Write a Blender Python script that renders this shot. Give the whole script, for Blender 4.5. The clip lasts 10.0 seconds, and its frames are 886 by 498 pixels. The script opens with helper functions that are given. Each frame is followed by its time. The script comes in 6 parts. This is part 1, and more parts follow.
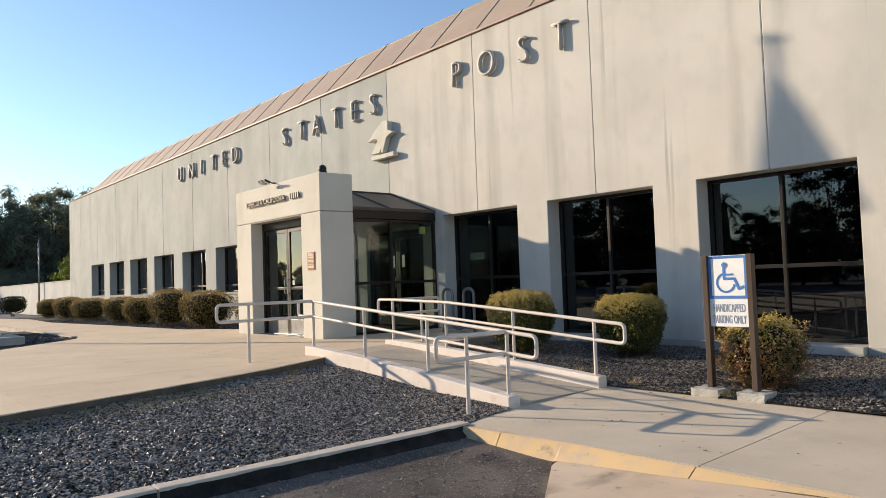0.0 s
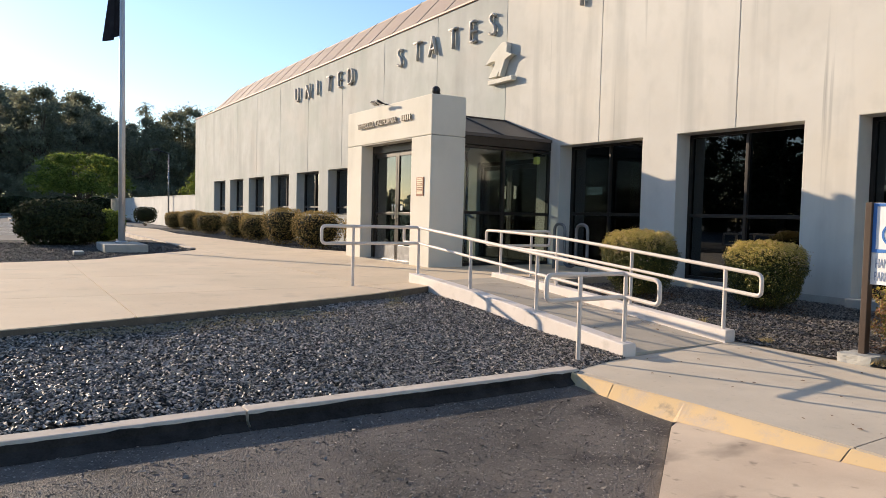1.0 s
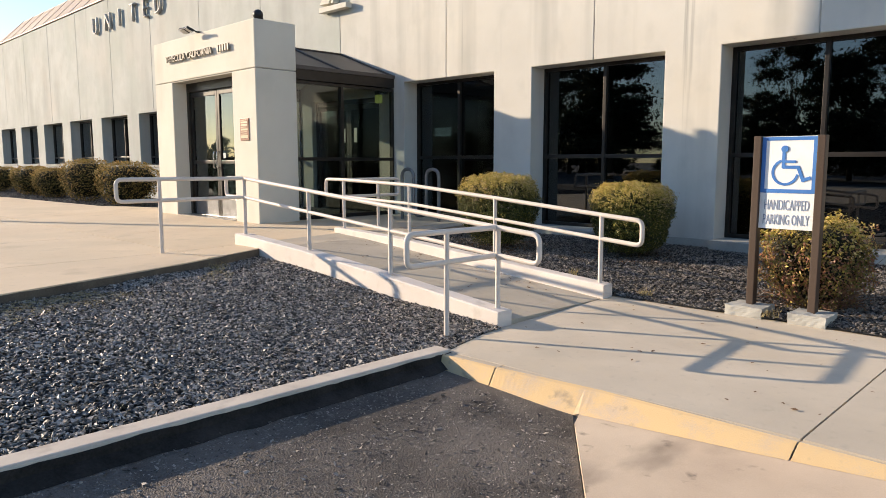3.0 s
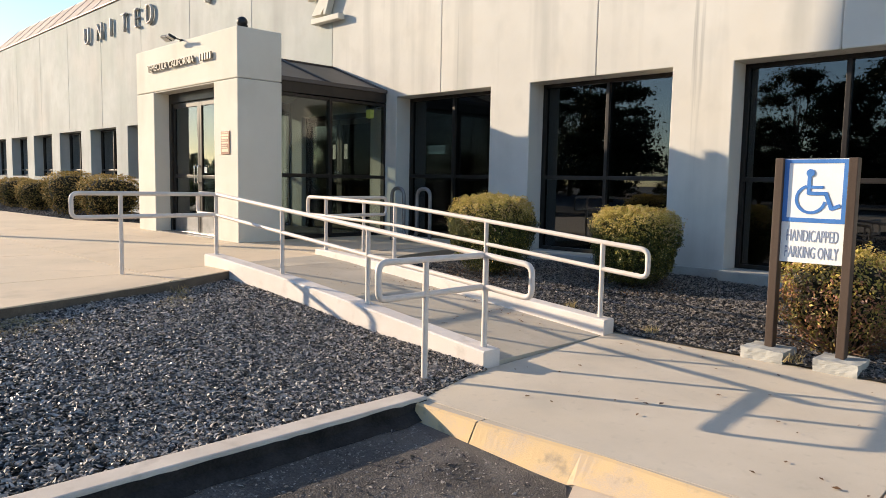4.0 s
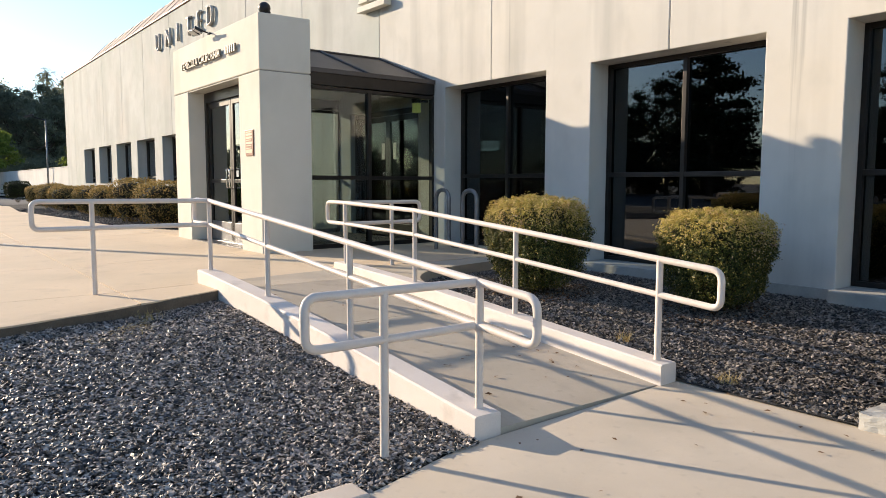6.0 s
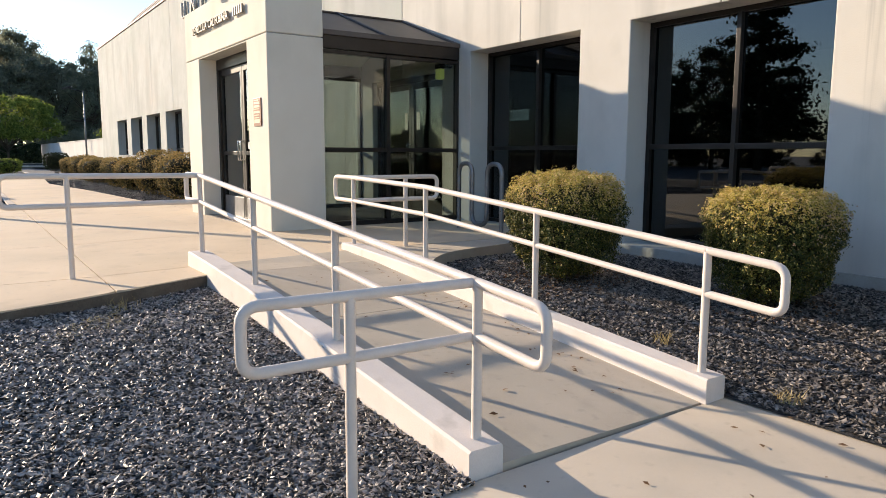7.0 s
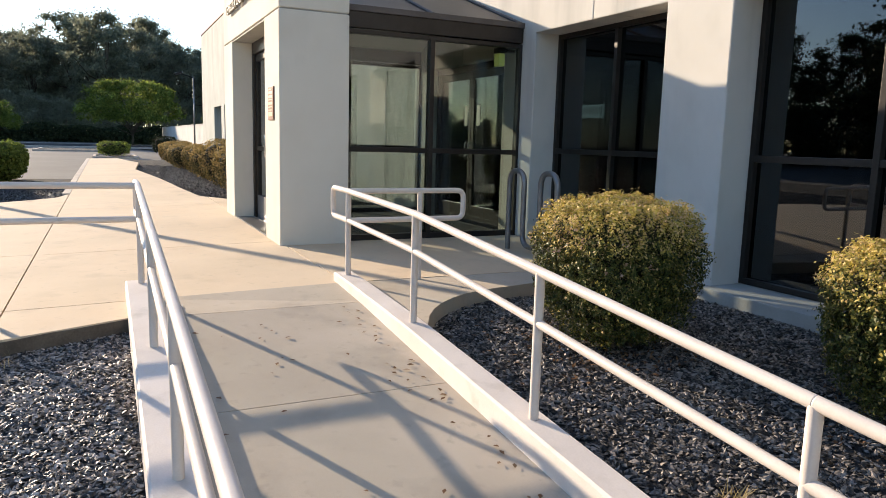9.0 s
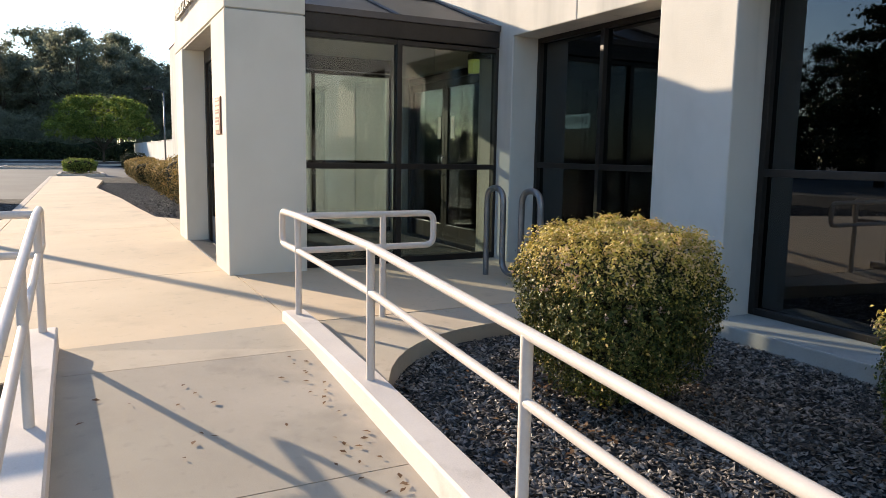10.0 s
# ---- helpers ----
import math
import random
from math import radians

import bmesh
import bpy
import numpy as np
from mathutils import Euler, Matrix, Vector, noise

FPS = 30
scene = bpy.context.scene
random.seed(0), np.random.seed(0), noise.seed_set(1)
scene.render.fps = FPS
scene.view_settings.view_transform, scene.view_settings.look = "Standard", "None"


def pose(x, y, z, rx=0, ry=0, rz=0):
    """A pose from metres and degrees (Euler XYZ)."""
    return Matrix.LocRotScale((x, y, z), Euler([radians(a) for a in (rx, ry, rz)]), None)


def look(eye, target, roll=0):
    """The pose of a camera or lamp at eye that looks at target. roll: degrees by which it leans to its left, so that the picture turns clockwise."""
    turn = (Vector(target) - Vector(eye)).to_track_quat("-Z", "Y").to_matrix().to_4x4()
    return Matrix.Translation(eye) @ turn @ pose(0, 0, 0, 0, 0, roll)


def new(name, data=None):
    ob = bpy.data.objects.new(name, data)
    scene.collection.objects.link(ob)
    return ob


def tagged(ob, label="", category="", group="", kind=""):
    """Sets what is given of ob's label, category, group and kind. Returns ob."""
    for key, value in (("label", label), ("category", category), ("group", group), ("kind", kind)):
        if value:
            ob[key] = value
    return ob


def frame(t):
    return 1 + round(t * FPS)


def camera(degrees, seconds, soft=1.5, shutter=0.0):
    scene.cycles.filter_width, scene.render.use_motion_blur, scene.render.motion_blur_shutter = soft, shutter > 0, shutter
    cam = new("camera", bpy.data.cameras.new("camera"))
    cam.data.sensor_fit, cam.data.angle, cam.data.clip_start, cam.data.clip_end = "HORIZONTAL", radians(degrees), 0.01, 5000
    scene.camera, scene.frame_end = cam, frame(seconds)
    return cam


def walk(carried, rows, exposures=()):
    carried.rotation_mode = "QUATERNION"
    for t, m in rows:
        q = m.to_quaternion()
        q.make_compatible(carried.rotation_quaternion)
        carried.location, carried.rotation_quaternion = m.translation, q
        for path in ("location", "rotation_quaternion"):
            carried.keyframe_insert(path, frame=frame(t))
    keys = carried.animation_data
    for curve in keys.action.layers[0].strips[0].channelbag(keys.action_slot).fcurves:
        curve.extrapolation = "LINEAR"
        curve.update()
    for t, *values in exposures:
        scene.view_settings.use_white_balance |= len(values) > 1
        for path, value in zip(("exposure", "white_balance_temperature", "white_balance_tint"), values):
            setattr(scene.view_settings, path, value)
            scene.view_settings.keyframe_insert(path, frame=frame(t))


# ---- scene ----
cam = camera(63.9, 10.0, soft=0.75)
PATH = [
    (0, (12.328, -10.579, 1.065), (10.817, -9.272, 1.156), -2.0),
    (0.5, (12.146, -10.43, 1.028), (10.547, -9.229, 1.009), 0.1),
    (1, (11.807, -10.224, 1.025), (10.115, -9.162, 0.929), 1.4),
    (1.5, (11.435, -9.998, 0.998), (9.672, -9.069, 0.833), 0.1),
    (2, (11.106, -9.858, 0.994), (9.415, -8.811, 0.775), -0.5),
    (2.5, (10.791, -9.627, 0.95), (9.34, -8.272, 0.708), -0.2),
    (2.7, (10.71, -9.533, 0.988), (9.315, -8.122, 0.736), -0.2),
    (3.8, (10.249, -8.875, 1.046), (8.805, -7.505, 0.856), 1.0),
    (4, (10.179, -8.756, 1.013), (8.771, -7.348, 0.826), 1.1),
    (4.5, (10.061, -8.411, 1.015), (8.681, -6.978, 0.807), 0.3),
    (5, (9.909, -8.02, 0.989), (8.505, -6.611, 0.776), 0.3),
    (5.5, (9.715, -7.641, 1.03), (8.267, -6.278, 0.816), 0.3),
    (5.7, (9.655, -7.445, 0.997), (8.145, -6.147, 0.803), 0.2),
    (6.8, (9.13, -6.678, 1.047), (7.474, -5.58, 0.817), 0.2),
    (7, (9.023, -6.524, 1.017), (7.383, -5.41, 0.754), 0.2),
    (7.5, (8.776, -6.047, 1.038), (7.153, -4.924, 0.715), -0.25),
    (8, (8.493, -5.646, 1.080), (6.795, -4.630, 0.788), 0.2),
    (8.5, (8.164, -5.264, 1.155), (6.404, -4.359, 0.868), 0.9),
    (9, (7.876, -4.872, 1.195), (6.090, -4.022, 0.897), 1.55),
    (9.5, (7.508, -4.620, 1.197), (5.749, -3.713, 0.912), 2.4),
    (10, (7.138, -4.418, 1.213), (5.372, -3.516, 0.952), 0.95),
]
EXPOSURES = [(0, 0.36, 6500, 11), (1.0, 0.51, 6500, 13), (2.5, 0.64, 6500, 12), (5.0, 0.70, 6450, 11), (7.5, 0.74, 6430, 13), (10.0, 0.82, 6400, 12)]
walk(cam, [(t, look(eye, target, roll)) for t, eye, target, roll in PATH], EXPOSURES)

# world, sun, exposure
SUN_TRAVEL = Vector((2.09, 1.0, -0.68)).normalized()
SUN_EL = math.asin(-SUN_TRAVEL.z)
world = bpy.data.worlds.new("sky")
scene.world = world
world.use_nodes = True
wn = world.node_tree.nodes
sky = wn.new("ShaderNodeTexSky")
sky.sky_type = "NISHITA"
sky.sun_disc = False
sky.sun_elevation = SUN_EL
sky.sun_rotation = math.atan2(-SUN_TRAVEL.x, -SUN_TRAVEL.y)
sky.air_density = 1.0
sky.dust_density = 0.3
sky.ozone_density = 1.1
wn["Background"].inputs["Strength"].default_value = 0.15
tint = wn.new("ShaderNodeMix")
tint.data_type, tint.blend_type = "RGBA", "MULTIPLY"
tint.inputs["Factor"].default_value = 1.0
tint.inputs["B"].default_value = (0.83, 0.95, 1.09, 1)
world.node_tree.links.new(sky.outputs[0], tint.inputs["A"])
world.node_tree.links.new(tint.outputs["Result"], wn["Background"].inputs["Color"])
sun_data = bpy.data.lights.new("sun", "SUN")
sun_data.energy = 5.6
sun_data.angle = radians(0.53)
sun_data.color = (1.0, 0.81, 0.58)
sun = new("sun", sun_data)
sun.matrix_world = look((-60, -30, 30), Vector((-60, -30, 30)) + SUN_TRAVEL)


# ---- materials ----
def ramp_node(nt, stops):
    r = nt.nodes.new("ShaderNodeValToRGB")
    els = r.color_ramp.elements
    while len(els) < len(stops):
        els.new(0.5)
    for e, (p, c) in zip(els, stops):
        e.position, e.color = p, (*c, 1)
    return r


def surface(name, dark, light, scale=6.0, fine=90.0, rough=0.8, bump=0.15, bump_size=0.01, metal=0.0, contrast=(0.3, 0.7), random_by="", spread=0.12, stretch=(1, 1, 1), spec=0.3):
    """A two-scale procedural surface: broad mottling, fine grain, relief, and an optional shift per piece."""
    m = bpy.data.materials.new(name)
    m.use_nodes = True
    nt = m.node_tree
    b = nt.nodes["Principled BSDF"]
    lk = nt.links.new
    mp = nt.nodes.new("ShaderNodeMapping")
    mp.inputs["Scale"].default_value = stretch
    geo = nt.nodes.new("ShaderNodeNewGeometry")
    lk(geo.outputs["Position"], mp.inputs["Vector"])
    n1 = nt.nodes.new("ShaderNodeTexNoise")
    n1.inputs["Scale"].default_value, n1.inputs["Detail"].default_value, n1.inputs["Roughness"].default_value = scale, 6, 0.6
    n2 = nt.nodes.new("ShaderNodeTexNoise")
    n2.inputs["Scale"].default_value, n2.inputs["Detail"].default_value = fine, 3
    lk(mp.outputs[0], n1.inputs["Vector"])
    lk(geo.outputs["Position"], n2.inputs["Vector"])
    mix = nt.nodes.new("ShaderNodeMath")
    mix.operation = "MULTIPLY_ADD"
    mix.inputs[1].default_value = 0.35
    lk(n2.outputs["Fac"], mix.inputs[0])
    sub = nt.nodes.new("ShaderNodeMath")
    sub.operation = "MULTIPLY_ADD"
    sub.inputs[1].default_value, sub.inputs[2].default_value = 0.9, -0.12
    lk(n1.outputs["Fac"], sub.inputs[0])
    lk(sub.outputs[0], mix.inputs[2])
    last = mix
    if random_by:
        if random_by == "object":
            src = nt.nodes.new("ShaderNodeObjectInfo").outputs["Random"]
        else:
            src = geo.outputs["Random Per Island"]
        add = nt.nodes.new("ShaderNodeMath")
        add.operation = "MULTIPLY_ADD"
        add.inputs[1].default_value = spread * 2
        lk(src, add.inputs[0])
        shift = nt.nodes.new("ShaderNodeMath")
        shift.operation = "SUBTRACT"
        shift.inputs[1].default_value = spread
        lk(mix.outputs[0], shift.inputs[0])
        lk(shift.outputs[0], add.inputs[2])
        last = add
    r = ramp_node(nt, [(contrast[0], dark), (contrast[1], light)])
    lk(last.outputs[0], r.inputs[0])
    lk(r.outputs[0], b.inputs["Base Color"])
    b.inputs["Roughness"].default_value = rough
    b.inputs["Metallic"].default_value = metal
    b.inputs["Specular IOR Level"].default_value = spec
    if bump:
        bp = nt.nodes.new("ShaderNodeBump")
        bp.inputs["Strength"].default_value, bp.inputs["Distance"].default_value = bump, bump_size
        lk(n2.outputs["Fac"], bp.inputs["Height"])
        lk(bp.outputs[0], b.inputs["Normal"])
    return m


def overlay(m, color, scale, low, high, amount=1.0, stretch=(1, 1, 1), seed=0.0):
    """Adds a layer of stains of their own shape over a surface()."""
    nt = m.node_tree
    b = nt.nodes["Principled BSDF"]
    src = b.inputs["Base Color"].links[0].from_socket
    geo = nt.nodes.new("ShaderNodeNewGeometry")
    mp = nt.nodes.new("ShaderNodeMapping")
    mp.inputs["Scale"].default_value, mp.inputs["Location"].default_value = stretch, (seed, seed * 1.7, seed * 0.6)
    n = nt.nodes.new("ShaderNodeTexNoise")
    n.inputs["Scale"].default_value, n.inputs["Detail"].default_value = scale, 5
    r = ramp_node(nt, [(low, (0, 0, 0)), (high, (amount,) * 3)])
    mx = nt.nodes.new("ShaderNodeMix")
    mx.data_type = "RGBA"
    mx.inputs["B"].default_value = (*color, 1)
    lk = nt.links.new
    lk(geo.outputs["Position"], mp.inputs["Vector"])
    lk(mp.outputs[0], n.inputs["Vector"])
    lk(n.outputs["Fac"], r.inputs[0])
    lk(r.outputs[0], mx.inputs["Factor"])
    lk(src, mx.inputs["A"])
    lk(mx.outputs["Result"], b.inputs["Base Color"])
    return m


def leafy(name, colors, rough=0.55, translucent=0.25):
    m = bpy.data.materials.new(name)
    m.use_nodes = True
    nt = m.node_tree
    b = nt.nodes["Principled BSDF"]
    geo = nt.nodes.new("ShaderNodeNewGeometry")
    n = nt.nodes.new("ShaderNodeTexNoise")
    n.inputs["Scale"].default_value = 2.2
    nt.links.new(geo.outputs["Position"], n.inputs["Vector"])
    mm = nt.nodes.new("ShaderNodeMath")
    mm.operation = "MULTIPLY_ADD"
    mm.inputs[1].default_value = 0.82
    nt.links.new(geo.outputs["Random Per Island"], mm.inputs[0])
    half = nt.nodes.new("ShaderNodeMath")
    half.operation = "MULTIPLY_ADD"
    half.inputs[1].default_value, half.inputs[2].default_value = 0.6, -0.17
    nt.links.new(n.outputs["Fac"], half.inputs[0])
    nt.links.new(half.outputs[0], mm.inputs[2])
    r = ramp_node(nt, [(i / (len(colors) - 1), c) for i, c in enumerate(colors)])
    nt.links.new(mm.outputs[0], r.inputs[0])
    nt.links.new(r.outputs[0], b.inputs["Base Color"])
    b.inputs["Roughness"].default_value = rough
    b.inputs["Specular IOR Level"].default_value = 0.15
    tr = nt.nodes.new("ShaderNodeBsdfTranslucent")
    nt.links.new(r.outputs[0], tr.inputs["Color"])
    mx = nt.nodes.new("ShaderNodeMixShader")
    mx.inputs[0].default_value = translucent
    out = nt.nodes["Material Output"]
    nt.links.new(b.outputs[0], mx.inputs[1])
    nt.links.new(tr.outputs[0], mx.inputs[2])
    nt.links.new(mx.outputs[0], out.inputs["Surface"])
    return m


def tinted_glass(name, tint, ior=1.5, boost=1.0):
    m = bpy.data.materials.new(name)
    m.use_nodes = True
    nt = m.node_tree
    nt.nodes.remove(nt.nodes["Principled BSDF"])
    t = nt.nodes.new("ShaderNodeBsdfTransparent")
    t.inputs["Color"].default_value = (*tint, 1)
    g = nt.nodes.new("ShaderNodeBsdfGlossy")
    g.inputs["Roughness"].default_value = 0.0
    g.inputs["Color"].default_value = (0.92, 0.96, 1.0, 1)
    r0 = ((ior - 1) / (ior + 1)) ** 2
    lw = nt.nodes.new("ShaderNodeLayerWeight")
    lw.inputs["Blend"].default_value = 0.5
    pw = nt.nodes.new("ShaderNodeMath")
    pw.operation = "POWER"
    pw.inputs[1].default_value = 5.0
    nt.links.new(lw.outputs["Facing"], pw.inputs[0])
    f = nt.nodes.new("ShaderNodeMath")
    f.operation = "MULTIPLY_ADD"
    f.inputs[1].default_value, f.inputs[2].default_value = 1 - r0, r0
    nt.links.new(pw.outputs[0], f.inputs[0])
    k = nt.nodes.new("ShaderNodeMath")
    k.operation = "MULTIPLY"
    k.use_clamp = True
    k.inputs[1].default_value = boost
    mx = nt.nodes.new("ShaderNodeMixShader")
    nt.links.new(f.outputs[0], k.inputs[0])
    nt.links.new(k.outputs[0], mx.inputs[0])
    nt.links.new(t.outputs[0], mx.inputs[1])
    nt.links.new(g.outputs[0], mx.inputs[2])
    nt.links.new(mx.outputs[0], nt.nodes["Material Output"].inputs["Surface"])
    return m


def glowing(name, color, strength):
    m = bpy.data.materials.new(name)
    m.use_nodes = True
    b = m.node_tree.nodes["Principled BSDF"]
    b.inputs["Base Color"].default_value = (*color, 1)
    b.inputs["Emission Color"].default_value = (*color, 1)
    b.inputs["Emission Strength"].default_value = strength
    return m


M_STUCCO = surface("stucco", (0.50, 0.475, 0.425), (0.63, 0.605, 0.55), 0.55, 160, 0.9, 0.35, 0.006, random_by="object", spread=0.05, contrast=(0.25, 0.75))
overlay(M_STUCCO, (0.31, 0.305, 0.28), 1.0, 0.52, 0.72, 0.6, (1.9, 1.9, 0.13), 3.0)
overlay(M_STUCCO, (0.62, 0.56, 0.46), 0.5, 0.52, 0.75, 0.5, (1, 1, 1), 9.0)
overlay(M_STUCCO, (0.15, 0.145, 0.13), 1.0, 0.66, 0.75, 0.65, (4.6, 4.6, 0.10), 21.0)
overlay(M_STUCCO, (0.40, 0.40, 0.37), 0.35, 0.50, 0.72, 0.50, (1, 1, 0.8), 33.0)
overlay(M_STUCCO, (0.38, 0.37, 0.33), 3.2, 0.52, 0.72, 0.22, (1, 1, 0.7), 47.0)
M_WEATHERED = surface("weathered_stucco", (0.385, 0.395, 0.372), (0.505, 0.515, 0.487), 0.9, 150, 0.9, 0.4, 0.006, random_by="object", spread=0.07, contrast=(0.25, 0.75))
overlay(M_WEATHERED, (0.27, 0.27, 0.255), 1.0, 0.48, 0.72, 0.50, (1.2, 1.2, 0.22), 3.0)
overlay(M_WEATHERED, (0.53, 0.475, 0.42), 0.45, 0.52, 0.74, 0.45, (1, 1, 1), 9.0)
overlay(M_WEATHERED, (0.14, 0.137, 0.125), 1.0, 0.66, 0.78, 0.45, (3.0, 3.0, 0.15), 21.0)
overlay(M_WEATHERED, (0.38, 0.41, 0.37), 0.5, 0.48, 0.68, 0.6, (1, 1, 0.8), 33.0)
overlay(M_WEATHERED, (0.34, 0.33, 0.31), 3.6, 0.50, 0.72, 0.25, (1, 1, 0.6), 47.0)
M_TOWER = surface("tower_stucco", (0.58, 0.55, 0.47), (0.68, 0.65, 0.57), 0.9, 190, 0.9, 0.25, 0.004, contrast=(0.2, 0.8))
overlay(M_TOWER, (0.46, 0.435, 0.37), 1.6, 0.55, 0.78, 0.5, (1, 1, 0.5), 12.0)
M_JOINT = surface("joint_sealant", (0.42, 0.40, 0.36), (0.52, 0.50, 0.45), 2.5, 120, 0.85, 0.1, 0.003)
M_PLINTH = surface("plinth_concrete", (0.30, 0.29, 0.26), (0.44, 0.43, 0.39), 2.5, 120, 0.9, 0.3, 0.005)
M_COPING = surface("coping_metal", (0.34, 0.225, 0.185), (0.42, 0.29, 0.24), 1.2, 60, 0.55, 0.05, 0.002)
M_ROOF = surface("roof_metal", (0.36, 0.275, 0.21), (0.44, 0.345, 0.265), 0.8, 50, 0.6, 0.05, 0.003, random_by="object", spread=0.07)
M_SEAM = surface("roof_seam", (0.40, 0.315, 0.245), (0.47, 0.375, 0.295), 2, 60, 0.6, 0.0)
M_CONC = surface("concrete_walk", (0.54, 0.425, 0.295), (0.67, 0.54, 0.385), 0.9, 220, 0.85, 0.22, 0.003, random_by="object", spread=0.07, contrast=(0.2, 0.8))
overlay(M_CONC, (0.28, 0.235, 0.18), 2.3, 0.58, 0.78, 0.35, (1, 1, 1), 4.0)
overlay(M_CONC, (0.58, 0.50, 0.38), 0.6, 0.55, 0.8, 0.5, (1, 1, 1), 14.0)
M_WALKC = surface("concrete_sidewalk", (0.45, 0.385, 0.300), (0.57, 0.495, 0.395), 0.8, 210, 0.85, 0.22, 0.003, random_by="object", spread=0.04)
overlay(M_WALKC, (0.60, 0.49, 0.34), 0.5, 0.50, 0.72, 0.55, (1, 1, 1), 14.0)
overlay(M_WALKC, (0.35, 0.32, 0.265), 1.7, 0.52, 0.74, 0.40, (1, 1, 1), 4.0)
overlay(M_WALKC, (0.33, 0.29, 0.235), 15.0, 0.60, 0.74, 0.30, (1, 1, 1), 41.0)
M_RAMPC = surface("concrete_ramp", (0.40, 0.34, 0.265), (0.50, 0.433, 0.345), 1.1, 200, 0.85, 0.25, 0.003, random_by="object", spread=0.06)
overlay(M_RAMPC, (0.20, 0.18, 0.15), 2.2, 0.55, 0.78, 0.5, (1, 1, 1), 8.0)
overlay(M_RAMPC, (0.36, 0.335, 0.26), 0.7, 0.45, 0.70, 0.45, (1, 1, 1), 23.0)
overlay(M_RAMPC, (0.27, 0.245, 0.20), 14.0, 0.60, 0.74, 0.35, (1, 1, 1), 29.0)
overlay(M_CONC, (0.42, 0.365, 0.26), 0.45, 0.50, 0.70, 0.25, (1, 1, 1), 31.0)
overlay(M_CONC, (0.32, 0.275, 0.215), 13.0, 0.61, 0.75, 0.30, (1, 1, 1), 41.0)
M_APRON = surface("concrete_apron", (0.46, 0.355, 0.262), (0.61, 0.49, 0.365), 1.3, 150, 0.9, 0.35, 0.004)
overlay(M_APRON, (0.17, 0.135, 0.105), 2.2, 0.56, 0.74, 0.65, (1, 0.55, 1), 6.0)
overlay(M_APRON, (0.10, 0.085, 0.07), 7.0, 0.62, 0.72, 0.6, (1, 1, 1), 19.0)
overlay(M_APRON, (0.66, 0.50, 0.36), 0.8, 0.52, 0.72, 0.5, (1, 1, 1), 27.0)
M_KERB = surface("kerb_concrete", (0.42, 0.36, 0.30), (0.60, 0.53, 0.45), 2.5, 220, 0.9, 0.2, 0.003, random_by="object", spread=0.05)
overlay(M_KERB, (0.24, 0.20, 0.165), 5.0, 0.58, 0.74, 0.5, (1, 1, 1), 7.0)
M_KERBTOP = surface("kerb_top_concrete", (0.42, 0.35, 0.265), (0.52, 0.44, 0.34), 1.4, 160, 0.88, 0.25, 0.004)
M_YELLOW = surface("kerb_yellow_paint", (0.50, 0.39, 0.28), (0.62, 0.44, 0.23), 4.5, 130, 0.8, 0.4, 0.004, contrast=(0.30, 0.52))
overlay(M_YELLOW, (0.24, 0.20, 0.15), 9.0, 0.62, 0.74, 0.6, (1, 1, 1), 5.0)
M_WHITEK = surface("kerb_white_paint", (0.63, 0.565, 0.51), (0.76, 0.69, 0.625), 2.0, 120, 0.7, 0.25, 0.004)
overlay(M_WHITEK, (0.45, 0.40, 0.34), 5.0, 0.60, 0.75, 0.5, (1, 1, 1), 2.0)
M_ASPH = surface("asphalt", (0.034, 0.030, 0.027), (0.175, 0.150, 0.131), 1.6, 95, 0.7, 1.0, 0.018, contrast=(0.25, 0.8))
overlay(M_ASPH, (0.19, 0.162, 0.138), 0.55, 0.46, 0.66, 0.6, (1, 1, 1), 5.0)
overlay(M_ASPH, (0.024, 0.021, 0.019), 1.7, 0.54, 0.70, 0.8, (1, 1, 1), 17.0)
overlay(M_ASPH, (0.26, 0.23, 0.20), 24.0, 0.60, 0.70, 0.5, (1, 1, 1), 37.0)
# Tar and the shade of the kerb face share this near-black.
M_TARSHADE = surface("kerb_tar_shade", (0.013, 0.012, 0.011), (0.045, 0.040, 0.036), 5, 70, 0.9, 0.6, 0.01, spec=0.12)
# Dark for the slab edge turned from the sun, soil stain included.
M_RIMSHADE = surface("soil_and_shade_edge", (0.075, 0.062, 0.048), (0.15, 0.125, 0.095), 4, 70, 0.9, 0.4, 0.006)
M_GRIT = surface("asphalt_aggregate", (0.05, 0.044, 0.040), (0.38, 0.335, 0.29), 20, 80, 0.7, 0.2, 0.003, random_by="island", spread=0.4, contrast=(0.2, 0.95))
M_LOT = surface("parking_asphalt", (0.085, 0.083, 0.08), (0.13, 0.127, 0.122), 0.25, 40, 0.85, 0.3, 0.01)
M_EARTH = surface("gravel_bed_base", (0.016, 0.016, 0.017), (0.05, 0.049, 0.048), 30, 75, 0.9, 1.0, 0.03)
M_GRAVEL = surface("slate_gravel", (0.013, 0.0115, 0.010), (0.48, 0.415, 0.352), 20, 80, 0.5, 0.3, 0.004, random_by="island", spread=0.5, contrast=(0.28, 1.02), spec=0.6)
# Browner gravel, also darkened to carry the shade under the windows.
M_GRAVELSHADE = surface("shaded_brownish_gravel", (0.015, 0.0135, 0.012), (0.31, 0.272, 0.238), 20, 80, 0.52, 0.3, 0.004, random_by="island", spread=0.45, contrast=(0.25, 1.0), spec=0.45)
